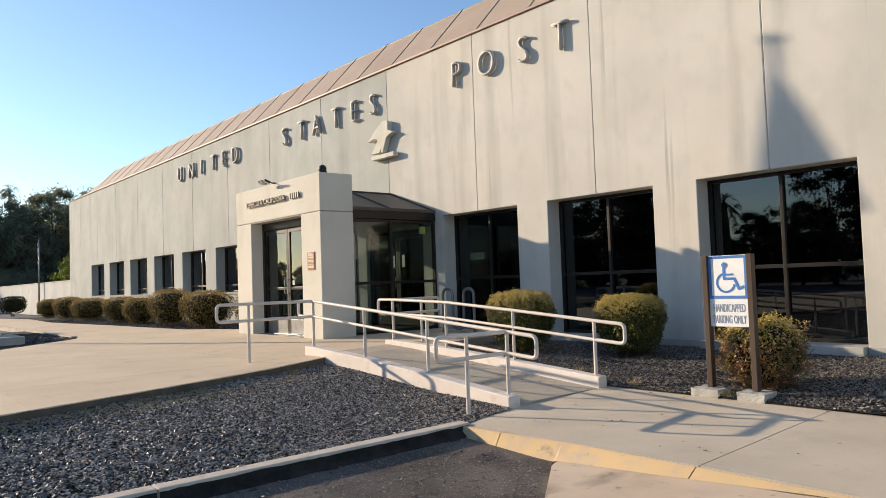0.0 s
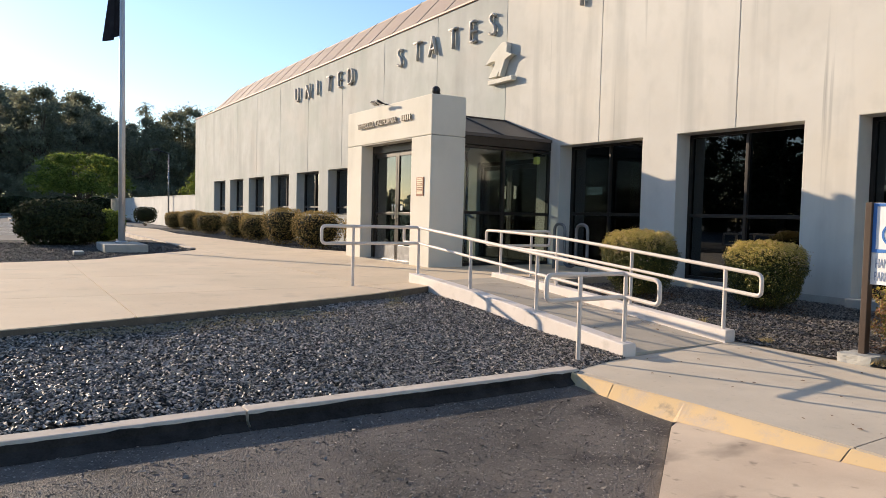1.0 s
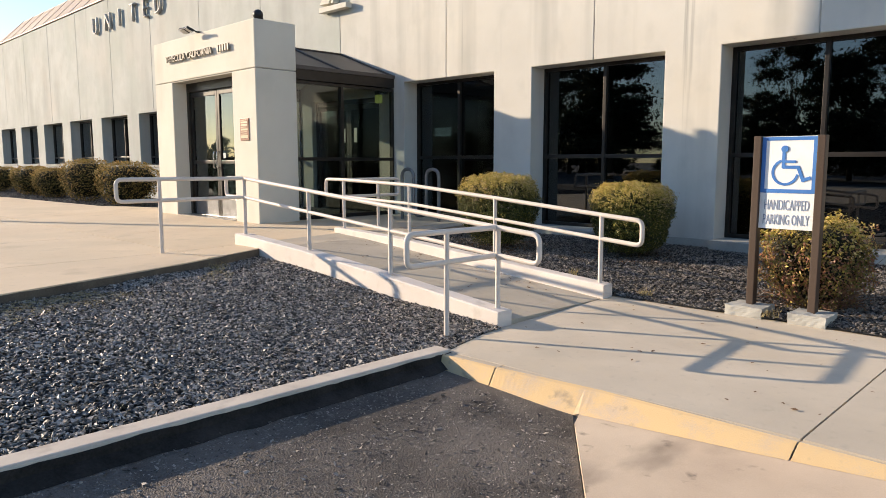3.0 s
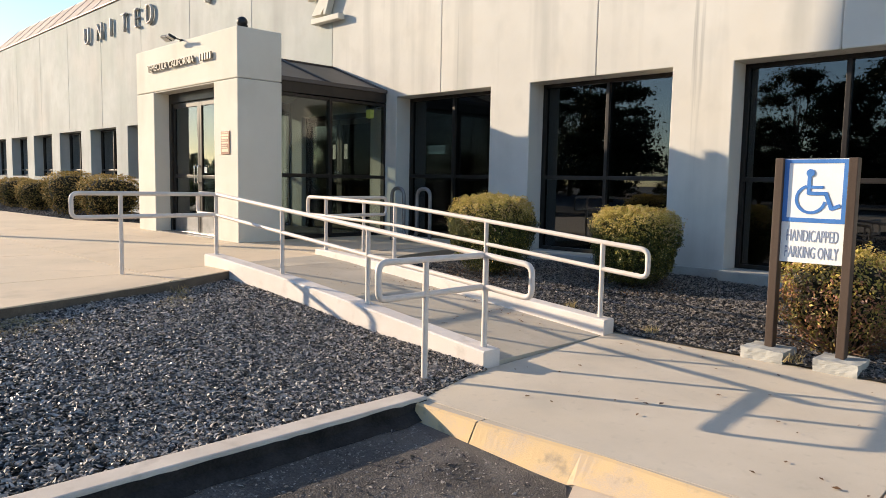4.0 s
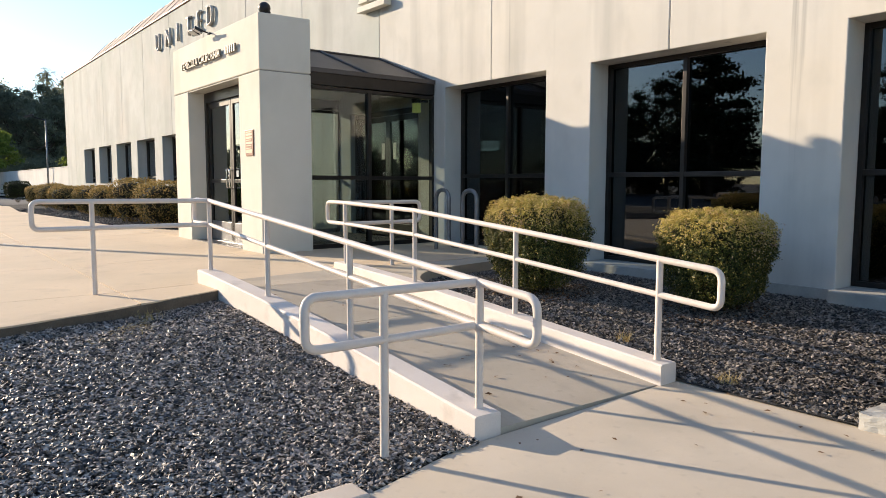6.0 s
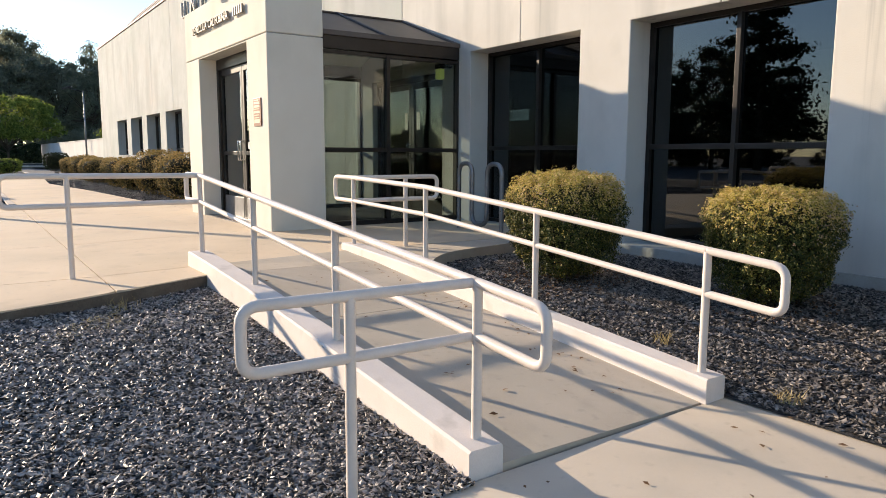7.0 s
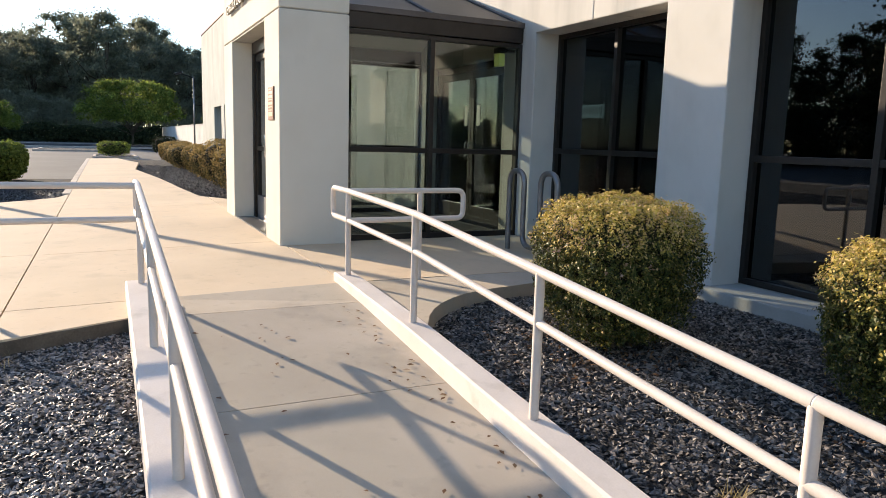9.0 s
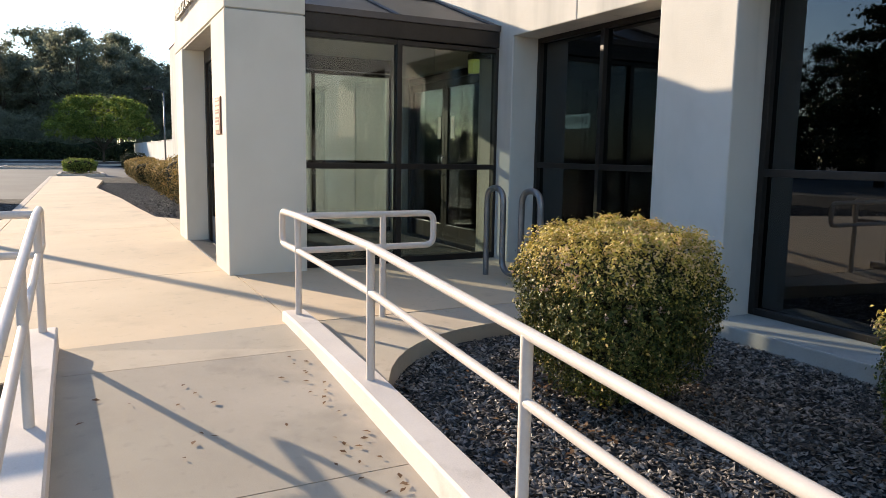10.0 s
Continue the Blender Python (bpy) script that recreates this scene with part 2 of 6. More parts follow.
M_GRAVELD = surface("fine_dark_gravel", (0.016, 0.016, 0.017), (0.15, 0.146, 0.14), 20, 80, 0.6, 0.3, 0.004, random_by="island", spread=0.4, contrast=(0.2, 0.95), spec=0.3)
M_RAIL = surface("rail_white_paint", (0.60, 0.53, 0.465), (0.69, 0.615, 0.545), 6, 150, 0.45, 0.1, 0.001)
overlay(M_RAIL, (0.40, 0.34, 0.28), 9.0, 0.68, 0.78, 0.5, (1, 1, 1), 3.0)
M_BRONZE = surface("dark_bronze", (0.018, 0.015, 0.013), (0.035, 0.030, 0.026), 3, 60, 0.4, 0.0, metal=0.3)
M_CANOPY = surface("canopy_brown", (0.060, 0.050, 0.045), (0.095, 0.082, 0.075), 1.5, 60, 0.5, 0.05, 0.002)
M_STEEL = surface("rack_steel", (0.16, 0.16, 0.165), (0.27, 0.27, 0.275), 5, 90, 0.42, 0.05, 0.001, metal=0.7)
M_CHROME = surface("chrome", (0.55, 0.55, 0.56), (0.68, 0.68, 0.69), 5, 90, 0.18, 0.0, metal=1.0)
M_ALU = surface("pole_aluminium", (0.42, 0.42, 0.42), (0.56, 0.56, 0.55), 2, 60, 0.42, 0.0, metal=0.5)
M_GLASS = tinted_glass("tinted_window_glass", (0.15, 0.172, 0.178), 1.55, 1.65)
M_VGLASS = tinted_glass("vestibule_glass", (0.69, 0.73, 0.715), 1.52, 1.2)
M_DGLASS = tinted_glass("door_glass", (0.30, 0.34, 0.335), 1.55, 1.3)
M_LETTER = surface("letter_metal", (0.42, 0.395, 0.36), (0.52, 0.49, 0.445), 3, 80, 0.6, 0.05, 0.002)
M_SMALL = surface("small_letter_metal", (0.17, 0.145, 0.11), (0.24, 0.21, 0.165), 3, 80, 0.5, 0.0)
M_SIGNPOST = surface("sign_post_brown", (0.050, 0.032, 0.022), (0.085, 0.058, 0.042), 8, 90, 0.6, 0.2, 0.003, stretch=(1, 1, 0.15))
M_WHITE = surface("sign_white", (0.70, 0.71, 0.70), (0.80, 0.81, 0.80), 3, 80, 0.45, 0.0)
M_BLUE = surface("sign_blue", (0.045, 0.155, 0.43), (0.075, 0.215, 0.53), 5, 60, 0.45, 0.0)
M_INK = surface("sign_ink", (0.19, 0.23, 0.33), (0.31, 0.35, 0.44), 9, 90, 0.5, 0.0)
M_PLAQUE = surface("plaque_brown", (0.17, 0.065, 0.035), (0.25, 0.10, 0.055), 5, 60, 0.45, 0.0)
M_PLAQUE_TXT = surface("plaque_text", (0.48, 0.36, 0.24), (0.56, 0.43, 0.30), 5, 60, 0.5, 0.0)
M_BLACK = surface("black_plastic", (0.012, 0.012, 0.013), (0.025, 0.025, 0.026), 5, 60, 0.4, 0.0)
M_INSIDE = surface("interior_paint", (0.30, 0.28, 0.24), (0.38, 0.355, 0.31), 0.8, 60, 0.9, 0.05, 0.002)
M_LINING = surface("pale_plaster", (0.62, 0.60, 0.55), (0.70, 0.68, 0.63), 1.5, 80, 0.9, 0.05, 0.002)
M_INFLOOR = surface("interior_floor", (0.10, 0.09, 0.08), (0.16, 0.145, 0.13), 2, 60, 0.5, 0.0)
M_DARKFLOOR = surface("dark_floor_cloth", (0.035, 0.036, 0.035), (0.07, 0.07, 0.067), 6, 240, 0.95, 0.4, 0.004)
M_COUNTER = surface("interior_cabinet", (0.14, 0.12, 0.10), (0.20, 0.18, 0.15), 2, 40, 0.5, 0.0)
# Dark leaves for shaded sides; the next two put sunlit tops into colour.
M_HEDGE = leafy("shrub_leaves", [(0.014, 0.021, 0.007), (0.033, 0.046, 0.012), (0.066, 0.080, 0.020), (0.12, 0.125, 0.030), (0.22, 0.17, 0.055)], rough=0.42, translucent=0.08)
M_LITTOP = leafy("lit_top_shrub_leaves", [(0.165, 0.156, 0.032), (0.41, 0.345, 0.072), (0.64, 0.50, 0.15), (0.76, 0.55, 0.32)], rough=0.42, translucent=0.3)
M_LITGOLD = leafy("lit_golden_shrub_tops", [(0.14, 0.11, 0.032), (0.32, 0.23, 0.070), (0.52, 0.34, 0.13)], rough=0.6, translucent=0.3)
M_DRY = leafy("dry_shrub_leaves", [(0.040, 0.045, 0.014), (0.12, 0.115, 0.030), (0.24, 0.18, 0.055), (0.27, 0.12, 0.065), (0.34, 0.18, 0.13)])
M_BROWNH = leafy("brownish_shrub_leaves", [(0.030, 0.031, 0.012), (0.085, 0.076, 0.024), (0.20, 0.145, 0.045), (0.44, 0.28, 0.105)], rough=0.85, translucent=0.12)
M_TWIG = surface("dry_twig", (0.13, 0.065, 0.040), (0.26, 0.15, 0.10), 12, 90, 0.85, 0.2, 0.002)
# Near-black core puts the shade between the leaves into its colour.
M_CORE = surface("shrub_shade_core", (0.010, 0.011, 0.006), (0.026, 0.024, 0.013), 8, 40, 0.95, 0.6, 0.03)
M_BUD = leafy("pink_tips", [(0.34, 0.22, 0.14), (0.48, 0.32, 0.24), (0.56, 0.44, 0.37)])
M_LEAF = leafy("tree_leaves_bright", [(0.058, 0.085, 0.018), (0.15, 0.195, 0.038), (0.29, 0.33, 0.070)], rough=0.7, translucent=0.45)
# Belt and palm leaves carry distance haze in their lifted, greyed colours.
M_LEAFD = leafy("tree_leaves_hazed", [(0.125, 0.133, 0.098), (0.19, 0.20, 0.135), (0.27, 0.27, 0.175)], translucent=0.55)
M_HEDGEDARK = leafy("dark_hedge_leaves", [(0.012, 0.018, 0.009), (0.028, 0.036, 0.014), (0.060, 0.066, 0.026)], rough=0.9, translucent=0.05)
# Olive leaves paled for haze in the same way.
M_LEAFO = leafy("tree_leaves_olive_hazed", [(0.165, 0.17, 0.12), (0.24, 0.245, 0.16), (0.33, 0.32, 0.21)], translucent=0.55)
# Dark leaf copy that makes the trees mirrored in the glass read backlit.
M_LEAFREFL = leafy("reflected_tree_leaves", [(0.014, 0.020, 0.010), (0.030, 0.038, 0.018), (0.060, 0.068, 0.030)], rough=0.7, translucent=0.12)
M_BARK = surface("bark", (0.06, 0.045, 0.03), (0.13, 0.10, 0.07), 6, 40, 0.95, 0.7, 0.03, stretch=(1, 1, 0.2))
M_FLAG = surface("flag_cloth", (0.020, 0.020, 0.026), (0.05, 0.05, 0.058), 5, 200, 0.9, 0.1, 0.002)
M_FENCEW = surface("boundary_wall_paint", (0.46, 0.46, 0.44), (0.58, 0.57, 0.54), 0.6, 60, 0.9, 0.15, 0.004)
M_DEAD = leafy("dead_leaves", [(0.10, 0.05, 0.025), (0.17, 0.095, 0.05), (0.24, 0.15, 0.085)])
M_EXIT = glowing("lamp_lens", (0.50, 0.56, 0.12), 0.16)
M_NOTICE = surface("paper_notice", (0.60, 0.60, 0.57), (0.72, 0.72, 0.69), 4, 40, 0.7, 0.0)
M_SIGNGLOW = glowing("lit_counter_sign", (0.42, 0.55, 0.50), 2.0)


# ---- mesh helpers ----
def box(bm, x0, x1, y0, y1, z0, z1, bevel=0.0):
    vs = [bm.verts.new((x, y, z)) for z in (z0, z1) for x, y in ((x0, y0), (x1, y0), (x1, y1), (x0, y1))]
    fs = [(0, 3, 2, 1), (4, 5, 6, 7), (0, 1, 5, 4), (1, 2, 6, 5), (2, 3, 7, 6), (3, 0, 4, 7)]
    faces = [bm.faces.new([vs[i] for i in f]) for f in fs]
    if bevel:
        edges = {e for f in faces for e in f.edges}
        bmesh.ops.bevel(bm, geom=list(edges), offset=bevel, segments=2, profile=0.6, affect="EDGES")
    return bm


def boxes(*rows, bevel=0.0):
    bm = bmesh.new()
    for r in rows:
        box(bm, *r, bevel=bevel)
    return bm


def mesh_of(name, bm, material, smooth=False):
    me = bpy.data.meshes.new(name)
    bmesh.ops.recalc_face_normals(bm, faces=bm.faces)
    bm.to_mesh(me)
    bm.free()
    me.materials.append(material)
    if smooth:
        me.polygons.foreach_set("use_smooth", [True] * len(me.polygons))
    return me


def part(name, bm, material, parent=None, label="", smooth=False):
    ob = new(name, mesh_of(name, bm, material, smooth))
    ob.parent = parent
    if label:
        ob["label"] = label
    return ob


def empty(name, x=0.0, y=0.0, z=0.0):
    ob = new(name)
    ob.empty_display_size = 0.1
    ob.location = (x, y, z)
    return ob


def prism(bm, poly, z_top, z_bottom):
    """A slab over a plan outline; z_top is a function of x, y."""
    top = [bm.verts.new((x, y, z_top(x, y))) for x, y in poly]
    low = [bm.verts.new((x, y, z_bottom)) for x, y in poly]
    bm.faces.new(top)
    bm.faces.new(low[::-1])
    for i in range(len(poly)):
        j = (i + 1) % len(poly)
        bm.faces.new((low[i], low[j], top[j], top[i]))
    return bm


def tube(bm, points, r, sides=12, caps=True):
    """A round tube along points."""
    pts = [Vector(p) for p in points]
    if caps and not isinstance(r, (list, tuple)):
        a, b = (pts[1] - pts[0]).normalized(), (pts[-1] - pts[-2]).normalized()
        pts = [pts[0], pts[0] + a * r * 0.2] + pts[1:-1] + [pts[-1] - b * r * 0.2, pts[-1]]
    rings, n = [], len(pts)
    ref = None
    for i, p in enumerate(pts):
        d = (pts[min(i + 1, n - 1)] - pts[max(i - 1, 0)]).normalized()
        if ref is None:
            ref = Vector((0, 0, 1)) if abs(d.z) < 0.9 else Vector((1, 0, 0))
        u = (ref - d * ref.dot(d)).normalized()
        ref = u
        v = d.cross(u)
        rr = r[i] if isinstance(r, (list, tuple)) else r
        rings.append([bm.verts.new(p + rr * (math.cos(a) * u + math.sin(a) * v)) for a in [2 * math.pi * k / sides for k in range(sides)]])
    for a, b in zip(rings, rings[1:]):
        for k in range(sides):
            f = bm.faces.new((a[k], a[(k + 1) % sides], b[(k + 1) % sides], b[k]))
            f.smooth = True
    if caps:
        bm.faces.new(rings[0][::-1])
        bm.faces.new(rings[-1])
    return bm


def rounded(points, radius, steps=5):
    """The points of a bent pipe, with arcs at the inner corners."""
    pts = [Vector(p) for p in points]
    out = [pts[0]]
    for a, b, c in zip(pts, pts[1:], pts[2:]):
        u, v = (a - b).normalized(), (c - b).normalized()
        p, q = b + u * radius, b + v * radius
        for k in range(steps + 1):
            t = k / steps
            out.append(p.lerp(b, t).lerp(b.lerp(q, t), t))
    out.append(pts[-1])
    return out


def lerp_table(table, x):
    if x <= table[0][0]:
        return table[0][1]
    for (a, p), (b, q) in zip(table, table[1:]):
        if x <= b:
            return p + (q - p) * (x - a) / (b - a)
    return table[-1][1]


def letters(text, height, depth, material, name, parent=None, label="", bold=0.0, squeeze=1.0):
    """Text standing in the xz plane, centred on its own origin, facing -y."""
    cu = bpy.data.curves.new(name, "FONT")
    cu.body, cu.size, cu.extrude, cu.offset, cu.resolution_u = text, 1.0, 0.0, bold, 4
    tmp = bpy.data.objects.new(name, cu)
    scene.collection.objects.link(tmp)
    dg = bpy.context.evaluated_depsgraph_get()
    dg.update()
    me0 = tmp.evaluated_get(dg).to_mesh()
    bm = bmesh.new()
    bm.from_mesh(me0)
    bpy.data.objects.remove(tmp)
    bpy.data.curves.remove(cu)
    bmesh.ops.remove_doubles(bm, verts=bm.verts, dist=1e-5)
    xs, ys = [v.co.x for v in bm.verts], [v.co.y for v in bm.verts]
    s = height / 0.73
    cx, y0 = (min(xs) + max(xs)) / 2, (min(ys) if len(text) == 1 else 0.0)
    if len(text) == 1:
        s = height / (max(ys) - min(ys))
    for v in bm.verts:
        v.co = Vector(((v.co.x - cx) * s * squeeze, 0.0, (v.co.y - y0) * s))
    if depth:
        ext = bmesh.ops.extrude_face_region(bm, geom=bm.faces[:])
        for v in [g for g in ext["geom"] if isinstance(g, bmesh.types.BMVert)]:
            v.co.y -= depth
    return part(name, bm, material, parent, label)


def leaf_cloud(name, centres, normals, size, material, rng, flat=0.45, aspect=0.55):
    """Many small pointed leaves, two triangles each."""
    n = len(centres)
    nrm = normals + rng.normal(0, flat, (n, 3))
    nrm /= np.linalg.norm(nrm, axis=1)[:, None]
    t = np.cross(nrm, rng.normal(0, 1, (n, 3)))
    t /= np.linalg.norm(t, axis=1)[:, None] + 1e-9
    b = np.cross(nrm, t)
    s = (size * rng.uniform(0.6, 1.3, n))[:, None]
    quad = np.stack([centres - t * s, centres - b * s * aspect + nrm * s * 0.15, centres + t * s, centres + b * s * aspect + nrm * s * 0.15], 1)
    me = bpy.data.meshes.new(name)
    me.vertices.add(4 * n)
    me.vertices.foreach_set("co", quad.reshape(-1).astype(np.float32))
    me.loops.add(4 * n)
    me.loops.foreach_set("vertex_index", np.arange(4 * n, dtype=np.int32))
    me.polygons.add(n)
    me.polygons.foreach_set("loop_start", np.arange(0, 4 * n, 4, dtype=np.int32))
    me.update(calc_edges=True)
    me.materials.append(material)
    return me


# ---- plan: heights and outlines ----
BED_EDGE = [(-31.0, -4.3), (-28.0, -4.0), (-25.0, -3.6), (-19.0, -3.95), (-12.8, -3.5), (-9.5, -3.35), (-7.05, -3.2), (-6.3, -2.8), (-5.3, -2.4), (-4.6, -2.3)]
DIAGONAL = [(2.72, -4.72), (3.38, -6.53), (3.89, -7.99), (4.45, -9.8), (5.8, -14.5), (9.0, -26.0)]
POLE_BED = [(-8.4, -5.6), (-7.6, -5.75), (-5.6, -7.7), (-4.43, -8.5), (-3.85, -10.1), (-2.6, -14.5), (0.0, -26.0)]
PATIO = [(2.35, 0.0), (2.46, -0.5), (2.56, -0.9), (2.66, -1.35), (2.75, -1.75), (2.81, -2.05), (2.90, -2.28), (3.02, -2.47), (3.15, -2.62), (3.30, -2.75), (3.48, -2.87), (3.7, -2.98)]


def plaza_z(x, y):
    return max(-0.07, min(0.0, 0.024 * (y + 3.1)))


def ramp_z(x, y):
    return lerp_table([(2.2, -0.030), (2.8, -0.036), (6.66, -0.365)], x)


def walk_z(x, y):
    return -0.36 + 0.022 * (y + 2.9) - 0.006 * max(0.0, x - 8.0)


def left_bed_z(x, y):
    xd = lerp_table([(-b, a) for a, b in DIAGONAL], -y)
    f = max(0.0, min(1.0, (x - xd) / (6.75 - xd)))
    return -0.15 - 0.27 * f + 0.012 * math.sin(2.1 * x + 1.3 * y) + 0.01 * math.sin(3.7 * y)


def right_bed_z(x, y):
    near = -0.11 - 0.24 * max(0.0, min(1.0, (x - 3.0) / 3.7))
    f = max(0.0, min(1.0, (y + 2.95) / 2.95))
    return near + (-0.13 - near) * f + 0.010 * math.sin(2.9 * x) * math.sin(2.3 * y)


def kerb_top_left(x):
    return lerp_table([(2.1, 0.103), (2.3, 0.098), (3.68, 0.012), (5.12, -0.114), (6.66, -0.264)], x)


def kerb_top_right(x):
    return lerp_table([(1.9, 0.075), (2.3, 0.072), (3.65, 0.008), (6.68, -0.222)], x)


def apron_z(x, y):
    fx = max(0.0, min(1.0, (x - 8.0) / 2.4))
    fy = max(0.0, min(1.0, (y + 9.5) / 3.8))
    return -0.558 + 0.112 * fx * fy


def road_z(x, y):
    return lerp_table([(6.9, -0.508), (7.3, -0.526), (7.9, -0.556), (8.3, -0.562)], x)


def ground_z(x, y):
    return lerp_table([(-9.0, -0.20), (3.5, -0.57)], x)


# ---- ground ----
def ground_sheet():
    bm = bmesh.new()
    xs = [-1500, -400, -120, -60, -30, -15, -9, -6, -3, 0, 2, 3.5, 6, 9, 12, 20, 60, 400, 1500]
    ys = [-1500, -400, -120, -60, -30, -15, -9, -6, -3, 0.5, 3, 30, 100, 400, 1500]
    grid = [[bm.verts.new((x, y, ground_z(x, y) - (0.25 if y > 0 else 0))) for x in xs] for y in ys]
    for j in range(len(ys) - 1):
        for i in range(len(xs) - 1):
            bm.faces.new((grid[j][i], grid[j][i + 1], grid[j + 1][i + 1], grid[j + 1][i]))
    ob = part("ground", bm, M_LOT)
    tagged(ob, "worn grey asphalt parking lot around the building", "ground", kind="structure")
    # the darker drive surface beside the kerb
    bm = bmesh.new()
    rows = []
    for b in range(21):
        y = -5.735 - 34.3 * (b / 20) ** 2.2
        right = lerp_table([(5.735, 8.11), (5.8, 8.15), (7.06, 9.12), (11.0, 12.2), (12.0, 17.0)], -y)
        rows.append([bm.verts.new((6.90 + (right - 6.90) * (a / 16) ** 1.3, y, 0)) for a in range(17)])
    for r in rows:
        for v in r:
            v.co.z = road_z(v.co.x, v.co.y)
    for r, q in zip(rows, rows[1:]):
        for a in range(16):
            bm.faces.new((r[a], r[a + 1], q[a + 1], q[a]))
    ext = bmesh.ops.extrude_face_region(bm, geom=bm.faces[:])
    for v in [g for g in ext["geom"] if isinstance(g, bmesh.types.BMVert)]:
        v.co.z = -0.75
    tagged(part("road", bm, M_ASPH), "dark patched asphalt drive beside the kerb", "road", kind="structure")
    bm = bmesh.new()
    rows = []
    for b in range(13):
        y = -5.62 - 6.4 * (b / 12) ** 1.3
        left = lerp_table([(5.4, 8.02), (5.8, 8.16), (7.06, 9.13), (11.0, 12.2), (12.02, 17.0)], -y)
        rows.append([bm.verts.new((left + (24 - left) * (a / 16) ** 1.8, y, 0)) for a in range(17)])
    for r in rows:
        for v in r:
            v.co.z = apron_z(v.co.x, v.co.y)
    for r, q in zip(rows, rows[1:]):
        for a in range(16):
            bm.faces.new((r[a], r[a + 1], q[a + 1], q[a]))
    ext = bmesh.ops.extrude_face_region(bm, geom=bm.faces[:])
    for v in [g for g in ext["geom"] if isinstance(g, bmesh.types.BMVert)]:
        v.co.z = -0.75
    tagged(part("apron", bm, M_APRON), "stained pinkish concrete apron meeting the asphalt", "pavement", kind="structure")


ground_sheet()


def slab_outline(xa, xb, ya, yb, low, high, n=14):
    """The plan outline of a slab within [xa, xb] x [ya, yb] and between the curves low and high."""
    up, dn = [], []
    for k in range(n + 1):
        x = xa + (xb - xa) * k / n
        a, b = max(ya, low(x)), min(yb, high(x))
        if b - a > 0.004:
            up.append((x, b))
            dn.append((x, a))
    if len(up) < 2:
        return None
    return dn + up[::-1]


def pavement_slabs():
    plaza = tagged(empty("pavement"), "sunlit tan concrete plaza of large cast slabs", "pavement", kind="structure")
    g = 0.006
    high = lambda x: lerp_table(BED_EDGE, x) if x < -4.6 else (-0.02 if x < 2.2 else (-4.60 if x < 2.72 else lerp_table(DIAGONAL, x)))
    low = lambda x: -5.55 if x < -8.4 else (lerp_table(POLE_BED, x) if x < 0 else -26.0)
    xs = [-31.0, -27.5, -23.0, -18.5, -14.0, -9.6, -5.2, -0.36, 2.2, 5.9, 9.0]
    ys = [-26, -18, -13.2, -9.05, -5.56, -3.08, 0.0]
    for xa, xb in zip(xs, xs[1:]):
        for ya, yb in zip(ys, ys[1:]):
            poly = slab_outline(xa + g, xb - g, ya + g, yb - g, low, high, 70 if xa > 2 else 14)
            if poly:
                part("slab", prism(bmesh.new(), poly, plaza_z, -0.45), M_CONC, plaza)
    # rim of the plaza above the gravel: soil stain and edge shade in one colour
    rim = [(x, y) for x, y in DIAGONAL[:5]]
    for (xa, ya), (xb, yb) in zip(rim, rim[1:]):
        n = Vector((yb - ya, xa - xb, 0)).normalized() * -0.004
        bm = bmesh.new()
        cells = 10
        rows = []
        for k in range(cells + 1):
            f = k / cells
            x, y = xa + (xb - xa) * f, ya + (yb - ya) * f
            if n.x < 0:
                n = -n
            z = plaza_z(x, y) - 0.016 + 0.008 * noise.noise(Vector((x * 6, y * 6, 1)))
            rows.append((bm.verts.new((x + n.x, y + n.y, z)), bm.verts.new((x + n.x, y + n.y, -0.30)), bm.verts.new((x, y, z + 0.004))))
        for r, q in zip(rows, rows[1:]):
            bm.faces.new((r[0], r[1], q[1], q[0]))
            bm.faces.new((r[2], r[0], q[0], q[2]))
        part("shaded_edge", bm, M_RIMSHADE, plaza, "slab edge dark with soil stain and painted shade")
    # the landing between the ramp and the facade
    curve = [(x, y) for x, y in PATIO]
    part("slab", prism(bmesh.new(), [(2.195, -3.08), (3.7, -3.08)] + curve[::-1] + [(2.195, -0.02)], lambda x, y: -0.004, -0.45), M_RAMPC, plaza)
    part("slab", prism(bmesh.new(), [(2.195, -4.64), (2.794, -4.64), (2.794, -3.10), (2.195, -3.10)], lambda x, y: plaza_z(2.2, y) + (ramp_z(2.8, y) - plaza_z(2.2, y)) * (x - 2.195) / 0.6, -0.45), M_RAMPC, plaza)
    # ramp
    ramp = tagged(empty("ramp"), "sloping grey concrete ramp between white kerbs", "ramp", kind="structure")
    for xa, xb in ((2.80, 4.355), (4.363, 6.648)):
        bm = prism(bmesh.new(), [(xa, -4.64), (xb, -4.64), (xb, -3.12), (xa, -3.12)], ramp_z, -0.65)
        part("slab", bm, M_RAMPC, ramp)
    # sidewalk at the foot of the ramp
    foot = tagged(empty("sidewalk"), "light concrete sidewalk crossed by long rail shadows", "pavement", kind="structure")
    for poly in ([(6.668, -2.92), (6.668, -4.78), (6.70, -5.0), (6.84, -5.58), (9.374, -5.490), (9.374, -2.92)],
                 [(9.386, -2.92), (9.386, -5.490), (12.2, -5.490), (12.2, -2.92)],
                 [(12.21, -2.92), (12.21, -5.490), (15.4, -5.490), (15.4, -2.92)],
                 [(15.41, -2.92), (15.41, -5.490), (22.0, -5.490), (22.0, -2.92)]):
        part("slab", prism(bmesh.new(), poly, walk_z, -0.75), M_WALKC, foot)
    return plaza


pavement_slabs()


